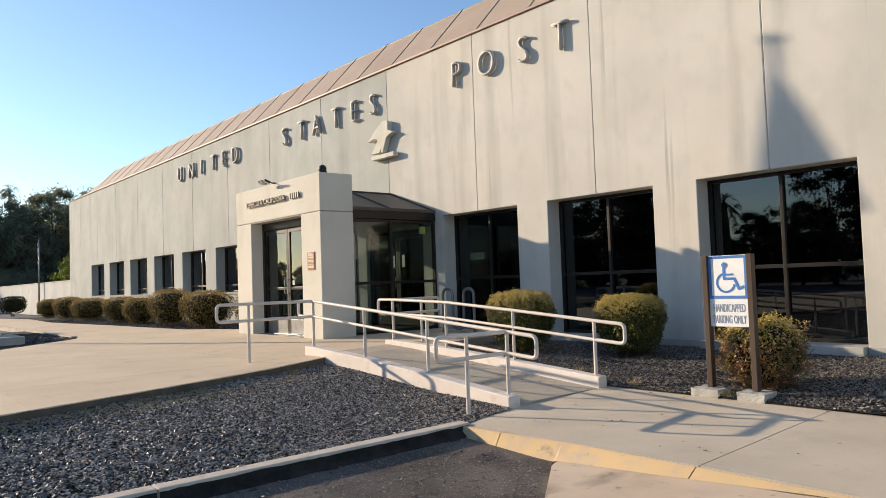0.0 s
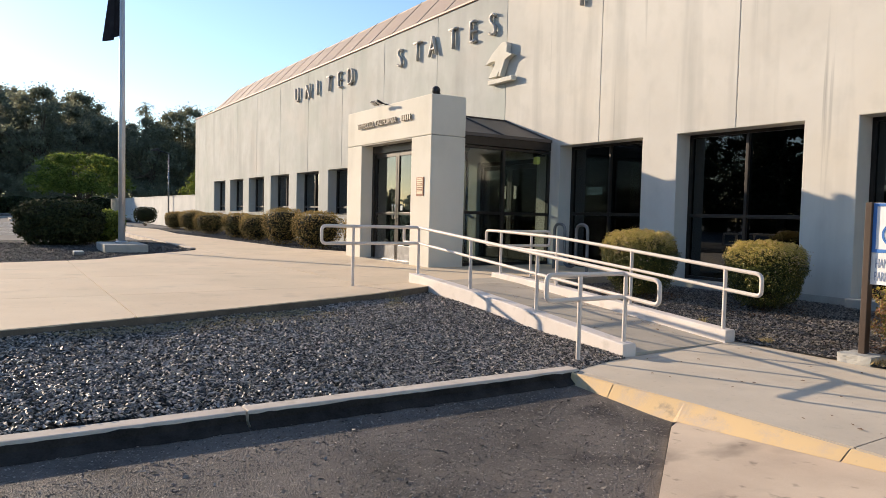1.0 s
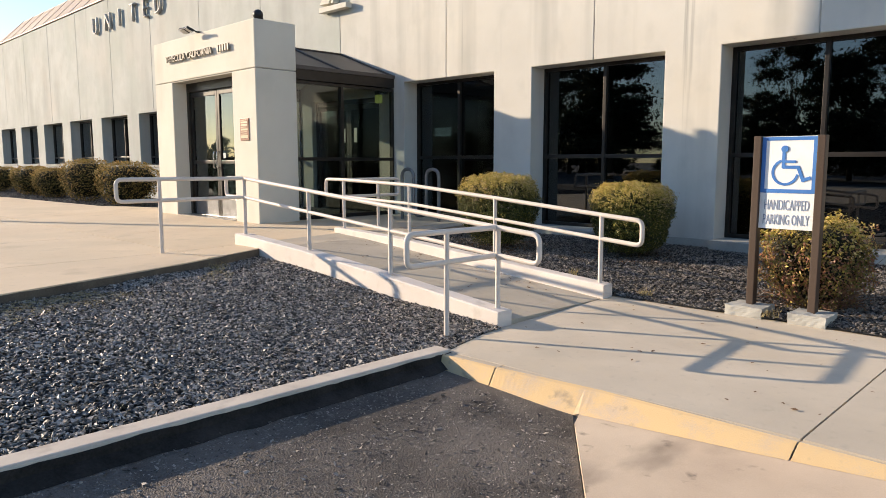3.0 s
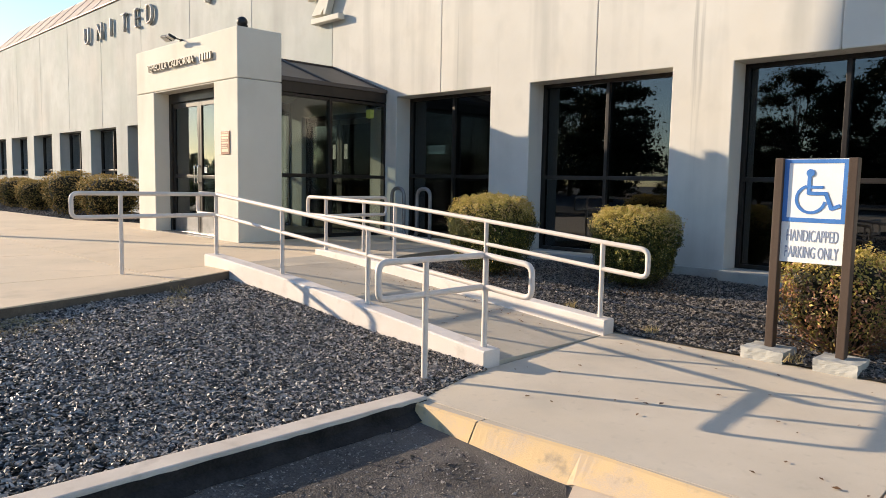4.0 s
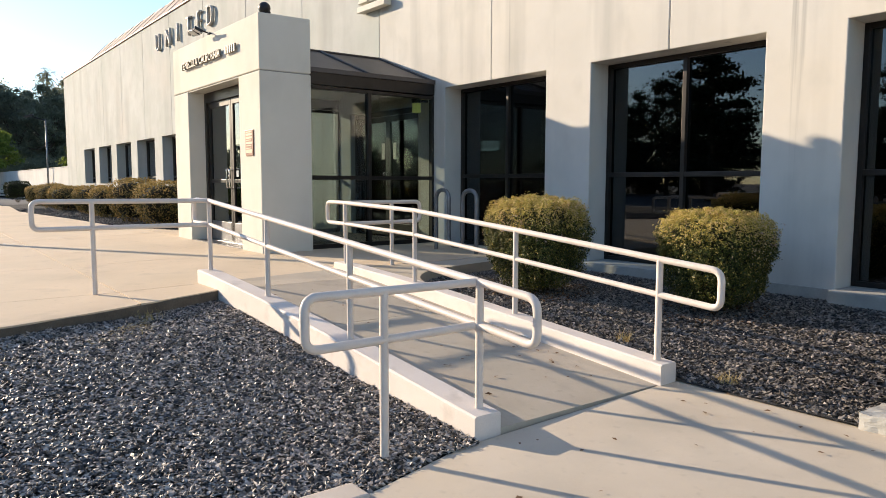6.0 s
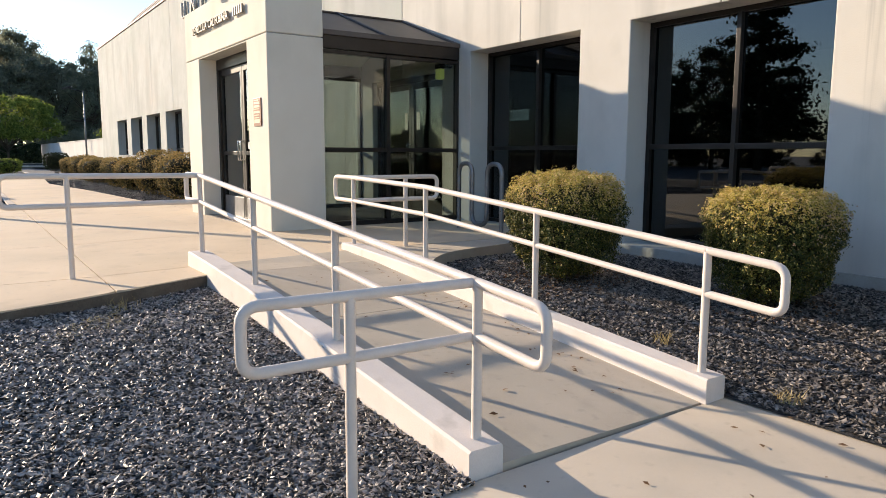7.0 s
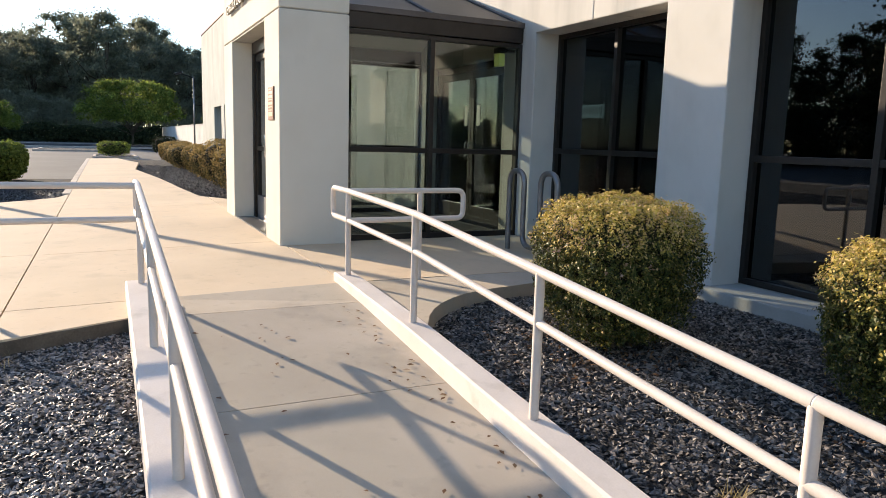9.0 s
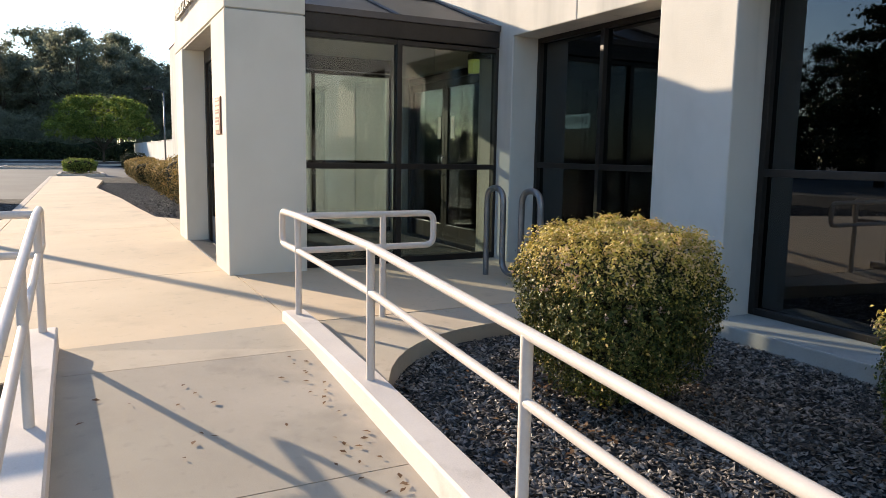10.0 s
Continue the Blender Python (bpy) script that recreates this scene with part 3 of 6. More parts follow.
def kerbs():
    # the concrete edge of the left gravel bed
    edge = tagged(empty("bed_kerb"), "low concrete kerb along the gravel bed", "kerb", kind="structure")
    y = -5.575
    for length in (3.16, 3.05, 3.05, 3.05, 3.05):
        bm = boxes((6.715, 6.88, y - length + 0.004, y, -0.75, -0.395), bevel=0.014)
        stone = part("kerbstone", bm, M_KERB, edge)
        # coat over the kerb face: smeared tar plus its shade, as one dark colour
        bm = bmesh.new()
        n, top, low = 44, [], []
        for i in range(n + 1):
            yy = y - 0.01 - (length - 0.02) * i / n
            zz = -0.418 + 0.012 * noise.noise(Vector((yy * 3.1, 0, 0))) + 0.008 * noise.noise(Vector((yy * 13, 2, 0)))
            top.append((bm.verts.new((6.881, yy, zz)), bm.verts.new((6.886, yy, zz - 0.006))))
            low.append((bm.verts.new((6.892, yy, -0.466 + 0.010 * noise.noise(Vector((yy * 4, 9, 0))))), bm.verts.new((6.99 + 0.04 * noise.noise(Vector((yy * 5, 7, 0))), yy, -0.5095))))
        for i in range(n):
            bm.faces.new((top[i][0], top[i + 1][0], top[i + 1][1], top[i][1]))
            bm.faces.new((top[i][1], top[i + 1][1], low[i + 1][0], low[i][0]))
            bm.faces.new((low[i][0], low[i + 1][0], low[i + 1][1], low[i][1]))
        part("tar_shade_coat", bm, M_TARSHADE, stone, "black coat of tar and painted shade on the kerb face")
        y -= length
    # yellow kerb of the sidewalk: a rolled edge that flattens towards the drive
    yel = tagged(empty("sidewalk_kerb"), "worn yellow painted kerb along the sidewalk", "kerb", kind="structure")
    xs = [6.84, 7.39, 9.38, 12.2, 15.4, 22.0]
    for a, b in zip(xs, xs[1:]):
        bm = bmesh.new()
        n = 48
        rows, paint = [], []
        for k in range(n + 1):
            x = a + 0.005 + (b - a - 0.010) * k / n
            lip = lerp_table([(6.84, 0.03), (7.4, 0.07), (8.2, 0.13), (9.2, 0.10), (10.3, 0.02)], x)
            yt = -5.50 - lerp_table([(6.84, 0.13), (7.4, 0.10), (8.2, 0.02), (9.6, 0.0)], x)
            zt = walk_z(x, -5.5) - 0.004
            foot = max(apron_z(x, yt - 0.06 - lip) if x > 8.1 else -0.565, -0.60)
            prof = [(-5.30, zt - 0.3), (-5.51 if x > 6.9 else -5.59, zt), (yt - 0.03, zt - 0.003), (yt - 0.05, zt - 0.012), (yt - 0.06 - lip, min(foot - 0.006, zt - 0.014)), (yt - 0.06 - lip, -0.75), (-5.30, -0.75)]
            rows.append([bm.verts.new((x, p, q)) for p, q in prof])
            paint.append(((x, yt - 0.033, zt + 0.002), (x, yt - 0.054, zt - 0.007), (x, yt - 0.066 - lip, min(foot - 0.001, zt - 0.009))))
        for r, s in zip(rows, rows[1:]):
            for i in range(len(r)):
                j = (i + 1) % len(r)
                bm.faces.new((r[i], r[j], s[j], s[i]))
        bm.faces.new(rows[0])
        bm.faces.new(rows[-1][::-1])
        stone = part("kerbstone", bm, M_KERBTOP, yel)
        if a < 9.5:
            bm = bmesh.new()
            strip = [[bm.verts.new((px, py - 0.003, pz + 0.002)) for px, py, pz in row] for row in paint]
            for r, q in zip(strip, strip[1:]):
                for i in (0, 1):
                    bm.faces.new((r[i], r[i + 1], q[i + 1], q[i]))
            part("yellow_paint", bm, M_YELLOW, stone, "worn yellow kerb paint")
    # white kerbs of the ramp
    for name, ya, yb, top, x0, x1 in (("ramp_kerb", -4.775, -4.585, kerb_top_left, 2.14, 6.655), ("ramp_kerb", -3.15, -2.98, kerb_top_right, 2.10, 6.68)):
        bm = bmesh.new()
        n, rows = 14, []
        for k in range(n + 1):
            x = x0 + (x1 - x0) * k / n
            z = top(x)
            prof = [(ya, -0.7), (ya, z - 0.012), (ya + 0.012, z), (yb - 0.012, z), (yb, z - 0.012), (yb, -0.7)]
            rows.append([bm.verts.new((x, p, q)) for p, q in prof])
        for r, s in zip(rows, rows[1:]):
            for i in range(len(r)):
                j = (i + 1) % len(r)
                bm.faces.new((r[i], r[j], s[j], s[i]))
        bm.faces.new(rows[0])
        bm.faces.new(rows[-1][::-1])
        tagged(part(name, bm, M_WHITEK), "white painted concrete kerb beside the ramp", "kerb", kind="structure")


kerbs()


def bed_sheet(name, x0, x1, y0, y1, zf, inside, step, label):
    bm = bmesh.new()
    nx, ny = int((x1 - x0) / step) + 1, int((y1 - y0) / step) + 1
    vs = {}
    for j in range(ny + 1):
        for i in range(nx + 1):
            x, y = x0 + (x1 - x0) * i / nx, y0 + (y1 - y0) * j / ny
            vs[i, j] = bm.verts.new((x, y, zf(x, y)))
    for j in range(ny):
        for i in range(nx):
            x, y = x0 + (x1 - x0) * (i + 0.5) / nx, y0 + (y1 - y0) * (j + 0.5) / ny
            if inside(x, y):
                bm.faces.new((vs[i, j], vs[i + 1, j], vs[i + 1, j + 1], vs[i, j + 1]))
    bmesh.ops.delete(bm, geom=[v for v in bm.verts if not v.link_faces], context="VERTS")
    return tagged(part(name, bm, M_EARTH), label, "gravel bed", kind="structure")


def left_inside(x, y):
    return x > lerp_table([(-b, a) for a, b in DIAGONAL], -y) - 0.1


def right_inside(x, y):
    return x > lerp_table([(-b, a) for a, b in PATIO], -y) - 0.02 if y > -2.98 else False


bed_sheet("gravel_bed_front", 2.5, 6.88, -20, -4.70, lambda x, y: left_bed_z(x, y) - 0.05 * max(0.0, min(1.0, (x - 6.35) / 0.3)), left_inside, 0.25, "bed of dark slate gravel beside the ramp")
bed_sheet("gravel_bed_facade", 2.3, 20.0, -2.975, 0.0, right_bed_z, right_inside, 0.25, "bed of dark slate gravel under the windows")
pole_bed_in = lambda x, y: y < lerp_table(POLE_BED, x) + 0.1
bed_sheet("gravel_bed_flagpole", -14.5, 0.0, -20, -5.5, lambda x, y: -0.10, pole_bed_in, 0.4, "bed of dark gravel round the flagpole")
shrub_bed_in = lambda x, y: y > lerp_table(BED_EDGE, x) - 0.1
bed_sheet("gravel_bed_shrubs", -31.0, -3.9, -4.3, 0.0, lambda x, y: -0.09 + 0.02 * y / 4, shrub_bed_in, 0.4, "bed of dark gravel under the row of shrubs")


def chips(name, x0, x1, y0, y1, count, zf, inside, size, label, seed, mat=M_GRAVEL):
    """Loose slate chips: flattened six-cornered stones, all in one mesh."""
    rng = np.random.default_rng(seed)
    pts = np.stack([rng.uniform(x0, x1, count), rng.uniform(y0, y1, count)], 1)
    pts = np.array([(x, y, zf(x, y)) for x, y in pts if inside(x, y)])
    n = len(pts)
    base = np.array([(1, 0, 0), (0, 1, 0), (-1, 0, 0), (0, -1, 0), (0, 0, 1), (0, 0, -1)], float)
    scl = np.stack([rng.uniform(0.8, 1.8, n), rng.uniform(0.45, 0.9, n), rng.uniform(0.14, 0.40, n)], 1) * size
    v = base[None] * scl[:, None]
    v += rng.normal(0, 0.16, v.shape) * size
    ang = np.stack([rng.normal(0, 0.38, n), rng.normal(0, 0.38, n), rng.uniform(0, 6.283, n)], 1)
    ca, sa = np.cos(ang), np.sin(ang)
    one, nil = np.ones(n), np.zeros(n)
    rx = np.stack([one, nil, nil, nil, ca[:, 0], -sa[:, 0], nil, sa[:, 0], ca[:, 0]], 1).reshape(n, 3, 3)
    ry = np.stack([ca[:, 1], nil, sa[:, 1], nil, one, nil, -sa[:, 1], nil, ca[:, 1]], 1).reshape(n, 3, 3)
    rz = np.stack([ca[:, 2], -sa[:, 2], nil, sa[:, 2], ca[:, 2], nil, nil, nil, one], 1).reshape(n, 3, 3)
    v = np.einsum("nij,nkj->nki", rz @ ry @ rx, v) + pts[:, None]
    v[:, :, 2] += (rng.uniform(0.0, 1.0, n)[:, None]) * size * 0.5
    tri = np.array([(0, 1, 4), (1, 2, 4), (2, 3, 4), (3, 0, 4), (1, 0, 5), (2, 1, 5), (3, 2, 5), (0, 3, 5)])
    loops = (np.arange(n)[:, None, None] * 6 + tri[None]).reshape(-1).astype(np.int32)
    me = bpy.data.meshes.new(name)
    me.vertices.add(6 * n)
    me.vertices.foreach_set("co", v.reshape(-1).astype(np.float32))
    me.loops.add(len(loops))
    me.loops.foreach_set("vertex_index", loops)
    me.polygons.add(8 * n)
    me.polygons.foreach_set("loop_start", np.arange(0, 24 * n, 3, dtype=np.int32))
    me.update(calc_edges=True)
    me.shade_flat()
    me.materials.append(mat)
    return tagged(new(name, me), label, "gravel", kind="stuff")


chips("slate_gravel", 2.6, 6.84, -7.4, -4.78, 62000, left_bed_z, lambda x, y: left_inside(x - 0.1, y) and (x < 6.70 or x < lerp_table([(4.78, 6.655), (5.0, 6.69), (5.58, 6.83), (5.60, 6.70)], -y)), 0.0178, "loose dark slate chips", 11)
chips("slate_gravel", 3.2, 6.70, -12.5, -7.4, 56000, left_bed_z, lambda x, y: left_inside(x - 0.1, y), 0.0185, "loose dark slate chips", 12)
chips("slate_gravel", 2.5, 9.6, -2.95, -0.05, 66000, right_bed_z, lambda x, y: right_inside(x - 0.05, y), 0.0172, "loose brownish slate chips darkened for the shaded bed", 13, M_GRAVELSHADE)
chips("slate_gravel", 9.6, 14.0, -2.95, -0.05, 8000, right_bed_z, right_inside, 0.024, "loose brownish slate chips darkened for the shaded bed", 14, M_GRAVELSHADE)
chips("slate_gravel", -12.5, -2.5, -14, -5.6, 34000, lambda x, y: -0.10, lambda x, y: pole_bed_in(x, y + 0.12), 0.022, "loose dark slate chips", 15, M_GRAVELD)
chips("slate_gravel", -24.0, -4.5, -4.2, -0.1, 38000, lambda x, y: -0.10, lambda x, y: shrub_bed_in(x, y - 0.12), 0.022, "loose dark slate chips", 16, M_GRAVELD)


# ---- building ----
WALL_TOP = 6.42
GLASS_Y = 0.385
NEAR_WINDOWS = [(0.14, 2.44), (3.25, 5.59), (6.40, 8.77)]
FAR_WINDOWS = [(-12.48 - 3.225 * i, -10.18 - 3.225 * i) for i in range(6)]
JOINTS = [-33.1, -30.7, -27.45, -24.23, -21.0, -17.78, -14.55, -11.33, -8.17, -5.01, -1.86, 1.29, 4.42, 7.58, 10.72, 13.86, 17.0]
INNER_DOOR = (-2.95, -0.62)


def extrude_outline(poly, y0, y1, bevel=0.012):
    """A wall piece from an outline in x and z."""
    bm = bmesh.new()
    front = [bm.verts.new((x, y0, z)) for x, z in poly]
    back = [bm.verts.new((x, y1, z)) for x, z in poly]
    bm.faces.new(front)
    bm.faces.new(back[::-1])
    for i in range(len(poly)):
        j = (i + 1) % len(poly)
        bm.faces.new((front[j], front[i], back[i], back[j]))
    bmesh.ops.recalc_face_normals(bm, faces=bm.faces)
    if bevel:
        es = [e for e in bm.edges if all(abs(v.co.y - y0) < 1e-6 for v in e.verts)]
        bmesh.ops.bevel(bm, geom=es, offset=bevel, segments=2, profile=0.5, affect="EDGES")
    return bm


def facade():
    wall = tagged(empty("wall_south"), "stained beige stucco facade of tall cast panels with deep window openings", "wall", kind="structure")
    gap = 0.005
    base = -0.6
    opens = [(a, b, 0.0, 2.56) for a, b in NEAR_WINDOWS] + [(a, b, 0.93, 2.56) for a, b in FAR_WINDOWS] + [(*INNER_DOOR, 0.0, 2.35)]
    for a, b in zip(JOINTS, JOINTS[1:]):
        l, r = a + gap, b - gap
        # openings cut by the left and right edge of the panel
        left = [o for o in opens if o[0] < l < o[1]]
        right = [o for o in opens if o[0] < r < o[1]]
        poly = [(l, WALL_TOP), (l, left[0][3] if left else base)]
        if left:
            x, zl, zh = left[0][1], left[0][2], left[0][3]
            if zl > 0.1:
                poly += [(x, zh), (x, zl), (l, zl), (l, base)]
            else:
                poly += [(x, zh), (x, base)]
        if right:
            x, zl, zh = right[0][0], right[0][2], right[0][3]
            if zl > 0.1:
                poly += [(r, base), (r, zl), (x, zl), (x, zh), (r, zh), (r, WALL_TOP)]
            else:
                poly += [(x, base), (x, zh), (r, zh), (r, WALL_TOP)]
        else:
            poly += [(r, base), (r, WALL_TOP)]
        part("wall_panel", extrude_outline(poly, 0.0, 0.46), M_STUCCO if a > -4 else M_WEATHERED, wall)
    # sills and thresholds of concrete in the openings
    for a, b in NEAR_WINDOWS:
        bm = boxes((a + 0.004, b - 0.004, -0.16, 0.47, -0.55, -0.012), bevel=0.012)
        part("window_sill", bm, M_PLINTH, wall, "plain concrete sill at ground level")
    for a, b in FAR_WINDOWS:
        part("window_sill", boxes((a + 0.004, b - 0.004, -0.03, 0.4, 0.87, 0.945), bevel=0.008), M_PLINTH, wall, "narrow sill under the window")
    bm = boxes((2.45, 3.24, -0.03, -0.003, -0.5, -0.02), (5.60, 6.39, -0.03, -0.003, -0.5, -0.02), (8.78, 17.0, -0.03, -0.003, -0.5, -0.02))
    part("plinth", bm, M_PLINTH, wall, "rough concrete footing strip")
    # backing behind the open joints
    bm = bmesh.new()
    for j in JOINTS[1:-1]:
        box(bm, j - 0.03, j + 0.03, 0.016, 0.3, 2.6, WALL_TOP - 0.02)
    part("joint_filler", bm, M_JOINT, wall, "pale sealant in the panel joints")
    # other sides, plain
    for name, row in (("wall_west", (-33.1, -32.75, 0.365, 24, -0.6, 6.42)), ("wall_east", (16.65, 17.0, 0.365, 24, -0.6, 6.42)), ("wall_north", (-33.1, 17.0, 24.0, 24.35, -0.6, 6.42))):
        tagged(part(name, boxes(row), M_STUCCO), "plain beige stucco wall of the building", "wall", kind="structure")
    tagged(part("coping", boxes((-33.16, 17.05, -0.045, 0.42, 6.425, 6.475), (-33.16, -32.7, 0.42, 24.4, 6.425, 6.475), bevel=0.008), M_COPING), "pinkish metal coping along the wall top", "trim", kind="structure")
    # sloped metal roof
    roof = tagged(empty("roof"), "sloping brown standing-seam metal roof above the coping", "roof", kind="structure")
    y0, z0, y1, z1 = 0.10, 6.472, 1.3, 7.78
    step = 1.567
    k, x = 0, 16.9
    while x - step > -31.3:
        xa, xb = x - step + 0.001, x - 0.001
        top_a = max(xa, -28.75)
        bm = bmesh.new()
        pts = [(xa, y0, z0), (xb, y0, z0), (xb, y1, z1), (top_a, y1, z1)]
        if xb < -28.75:
            f = (xb + 30.0) / 1.25
            if f <= 0.02:
                break
            pts = [(max(xa, -30.0), y0, z0), (xb, y0, z0), (xb, y0 + (y1 - y0) * f, z0 + (z1 - z0) * f)]
        lo = [bm.verts.new((px, py + 0.05, pz - 0.05)) for px, py, pz in pts]
        hi = [bm.verts.new(p) for p in pts]
        bm.faces.new(hi)
        bm.faces.new(lo[::-1])
        for i in range(len(pts)):
            j = (i + 1) % len(pts)
            bm.faces.new((lo[i], lo[j], hi[j], hi[i]))
        part("roof_panel", bm, M_ROOF, roof)
        bm = bmesh.new()
        tube(bm, [(x, y0, z0 + 0.01), (x, y1, z1 + 0.01)] if x > -28.6 else [(x, y0, z0 + 0.01), (x, y0 + 0.2, z0 + 0.22)], 0.013, 6)
        part("roof_seam", bm, M_SEAM, roof)
        x -= step
    tagged(part("roof_deck", boxes((-28.8, 17.0, 1.25, 23.9, 7.60, 7.74)), M_ROOF), "flat roof deck behind the sloped panels", "roof", kind="structure")
    bm = bmesh.new()
    vs = [bm.verts.new(p) for p in ((-30.0, 0.12, 6.49), (-28.76, 1.3, 7.77), (-28.76, 23.9, 7.77), (-30.0, 24.0, 6.49))]
    bm.faces.new(vs)
    vb = [bm.verts.new(v.co - Vector((0, 0, 0.06))) for v in vs]
    bm.faces.new(vb[::-1])
    for i in range(4):
        bm.faces.new((vb[i], vb[(i + 1) % 4], vs[(i + 1) % 4], vs[i]))
    part("hip_panel", bm, M_ROOF, roof)
    # interior shell
    tagged(part("floor", boxes((-32.7, 16.6, 0.37, 23.9, -0.3, -0.015)), M_INFLOOR), "dark polished lobby floor behind the windows", "floor", kind="structure")
    tagged(part("ceiling", boxes((-32.7, 16.6, 0.37, 23.9, 3.0, 3.1)), M_INSIDE), "plain office ceiling", "ceiling", kind="structure")
    tagged(part("wall_inside", boxes((-32.7, 16.6, 7.0, 7.15, -0.01, 2.99), (-4.6, -4.45, 0.37, 6.99, -0.01, 2.99), (9.2, 9.3, 0.37, 6.99, -0.01, 2.99)), M_INSIDE), "plain painted inside walls", "wall", kind="structure")


facade()


def window_unit(name, a, b, z0, z1, rail, label):
    w = tagged(empty(name, (a + b) / 2, GLASS_Y, z0), label, "window", kind="structure")
    cx, g = (b - a) / 2, 0.055
    h = z1 - z0
    fr = lambda *rows: boxes(*rows, bevel=0.005)
    part("window_frame", fr((-cx + 0.002, -cx + g, -0.05, 0.06, 0.002, h - 0.002), (cx - g, cx - 0.002, -0.05, 0.06, 0.002, h - 0.002),
                            (-cx + g, cx - g, -0.05, 0.06, h - g - 0.002, h - 0.002), (-cx + g, cx - g, -0.05, 0.06, 0.002, g)), M_BRONZE, w)
    part("mullion", fr((-0.028, 0.028, -0.055, 0.06, g, h - g)), M_BRONZE, w)
    panes = []
    if rail:
        r = rail - z0
        part("transom", fr((-cx + g, -0.028, -0.05, 0.06, r - 0.03, r + 0.03)), M_BRONZE, w)
        part("transom", fr((0.028, cx - g, -0.05, 0.06, r - 0.03, r + 0.03)), M_BRONZE, w)
        panes = [(s, p, q) for s in (0, 1) for p, q in ((g, r - 0.03), (r + 0.03, h - g))]
    else:
        panes = [(s, g, h - g) for s in (0, 1)]
    for s, p, q in panes:
        xa, xb = ((-cx + g, -0.028), (0.028, cx - g))[s]
        bm = boxes((xa - 0.004, xb + 0.004, 0.0, 0.008, p - 0.004, q + 0.004))
        part("pane", bm, M_GLASS, w)


for i, (a, b) in enumerate(NEAR_WINDOWS):
    window_unit(f"window_{i + 1}", a, b, -0.012, 2.56, 1.12, "tall dark tinted window in a bronze frame")
for i, (a, b) in enumerate(FAR_WINDOWS):
    window_unit(f"window_{i + 4}", a, b, 0.945, 2.56, 1.2, "dark tinted window in a deep stucco opening")


def lobby_things():
    # hanging sign seen through the first window
    s = tagged(empty("hanging_sign", 0.71, 0.5, 1.61), "small pale hanging sign inside the dark lobby", "sign")
    part("board", boxes((-0.21, 0.21, -0.012, 0.012, -0.078, 0.078), bevel=0.004), M_SIGNGLOW, s)
    letters("SELF-SERVICE", 0.082, 0.004, M_BLACK, "lettering", s, "dark lettering", squeeze=0.66).location = (0, -0.014, -0.032)
    part("cord", tube(tube(bmesh.new(), [(-0.2, 0, 0.075), (-0.2, 0, 1.38)], 0.004, 6), [(0.2, 0, 0.075), (0.2, 0, 1.38)], 0.004, 6), M_BLACK, s)
    # screens and counters, dim
    c = tagged(empty("lobby_counter", 2.6, 4.4, -0.015), "low brown service counter in the dim lobby", "counter")
    part("body", boxes((-2.0, 2.0, -0.35, 0.35, 0.0, 1.0), bevel=0.01), M_COUNTER, c)
    part("worktop", boxes((-2.05, 2.05, -0.4, 0.4, 1.0, 1.04), bevel=0.008), M_PLINTH, c)
    p = tagged(empty("room_divider", 8.15, 0.85, -0.015), "pale upright divider panel behind the dark window", "divider")
    part("panel", boxes((-0.42, 0.42, -0.02, 0.02, 0.06, 1.72), bevel=0.006), M_LINING, p)
    part("foot", boxes((-0.40, -0.34, -0.2, 0.2, 0.0, 0.06), bevel=0.006), M_BRONZE, p)
    part("foot", boxes((0.34, 0.40, -0.2, 0.2, 0.0, 0.06), bevel=0.006), M_BRONZE, p)

    k = tagged(empty("lobby_kiosk", 3.30, 1.02, -0.015), "dark self-service kiosk with a round blue badge in the lobby", "kiosk")
    part("cabinet", boxes((-0.30, 0.30, -0.02, 0.42, 0.0, 1.16), bevel=0.012), M_COUNTER, k)
    part("header", boxes((-0.30, 0.30, 0.05, 0.20, 1.162, 1.70), bevel=0.012), M_BRONZE, k)
    bm = bmesh.new()
    tube(bm, [(0, 0.048, 1.45), (0, 0.030, 1.45)], 0.105, 24)
    part("badge", bm, M_BLUE, k, "round blue badge")


lobby_things()


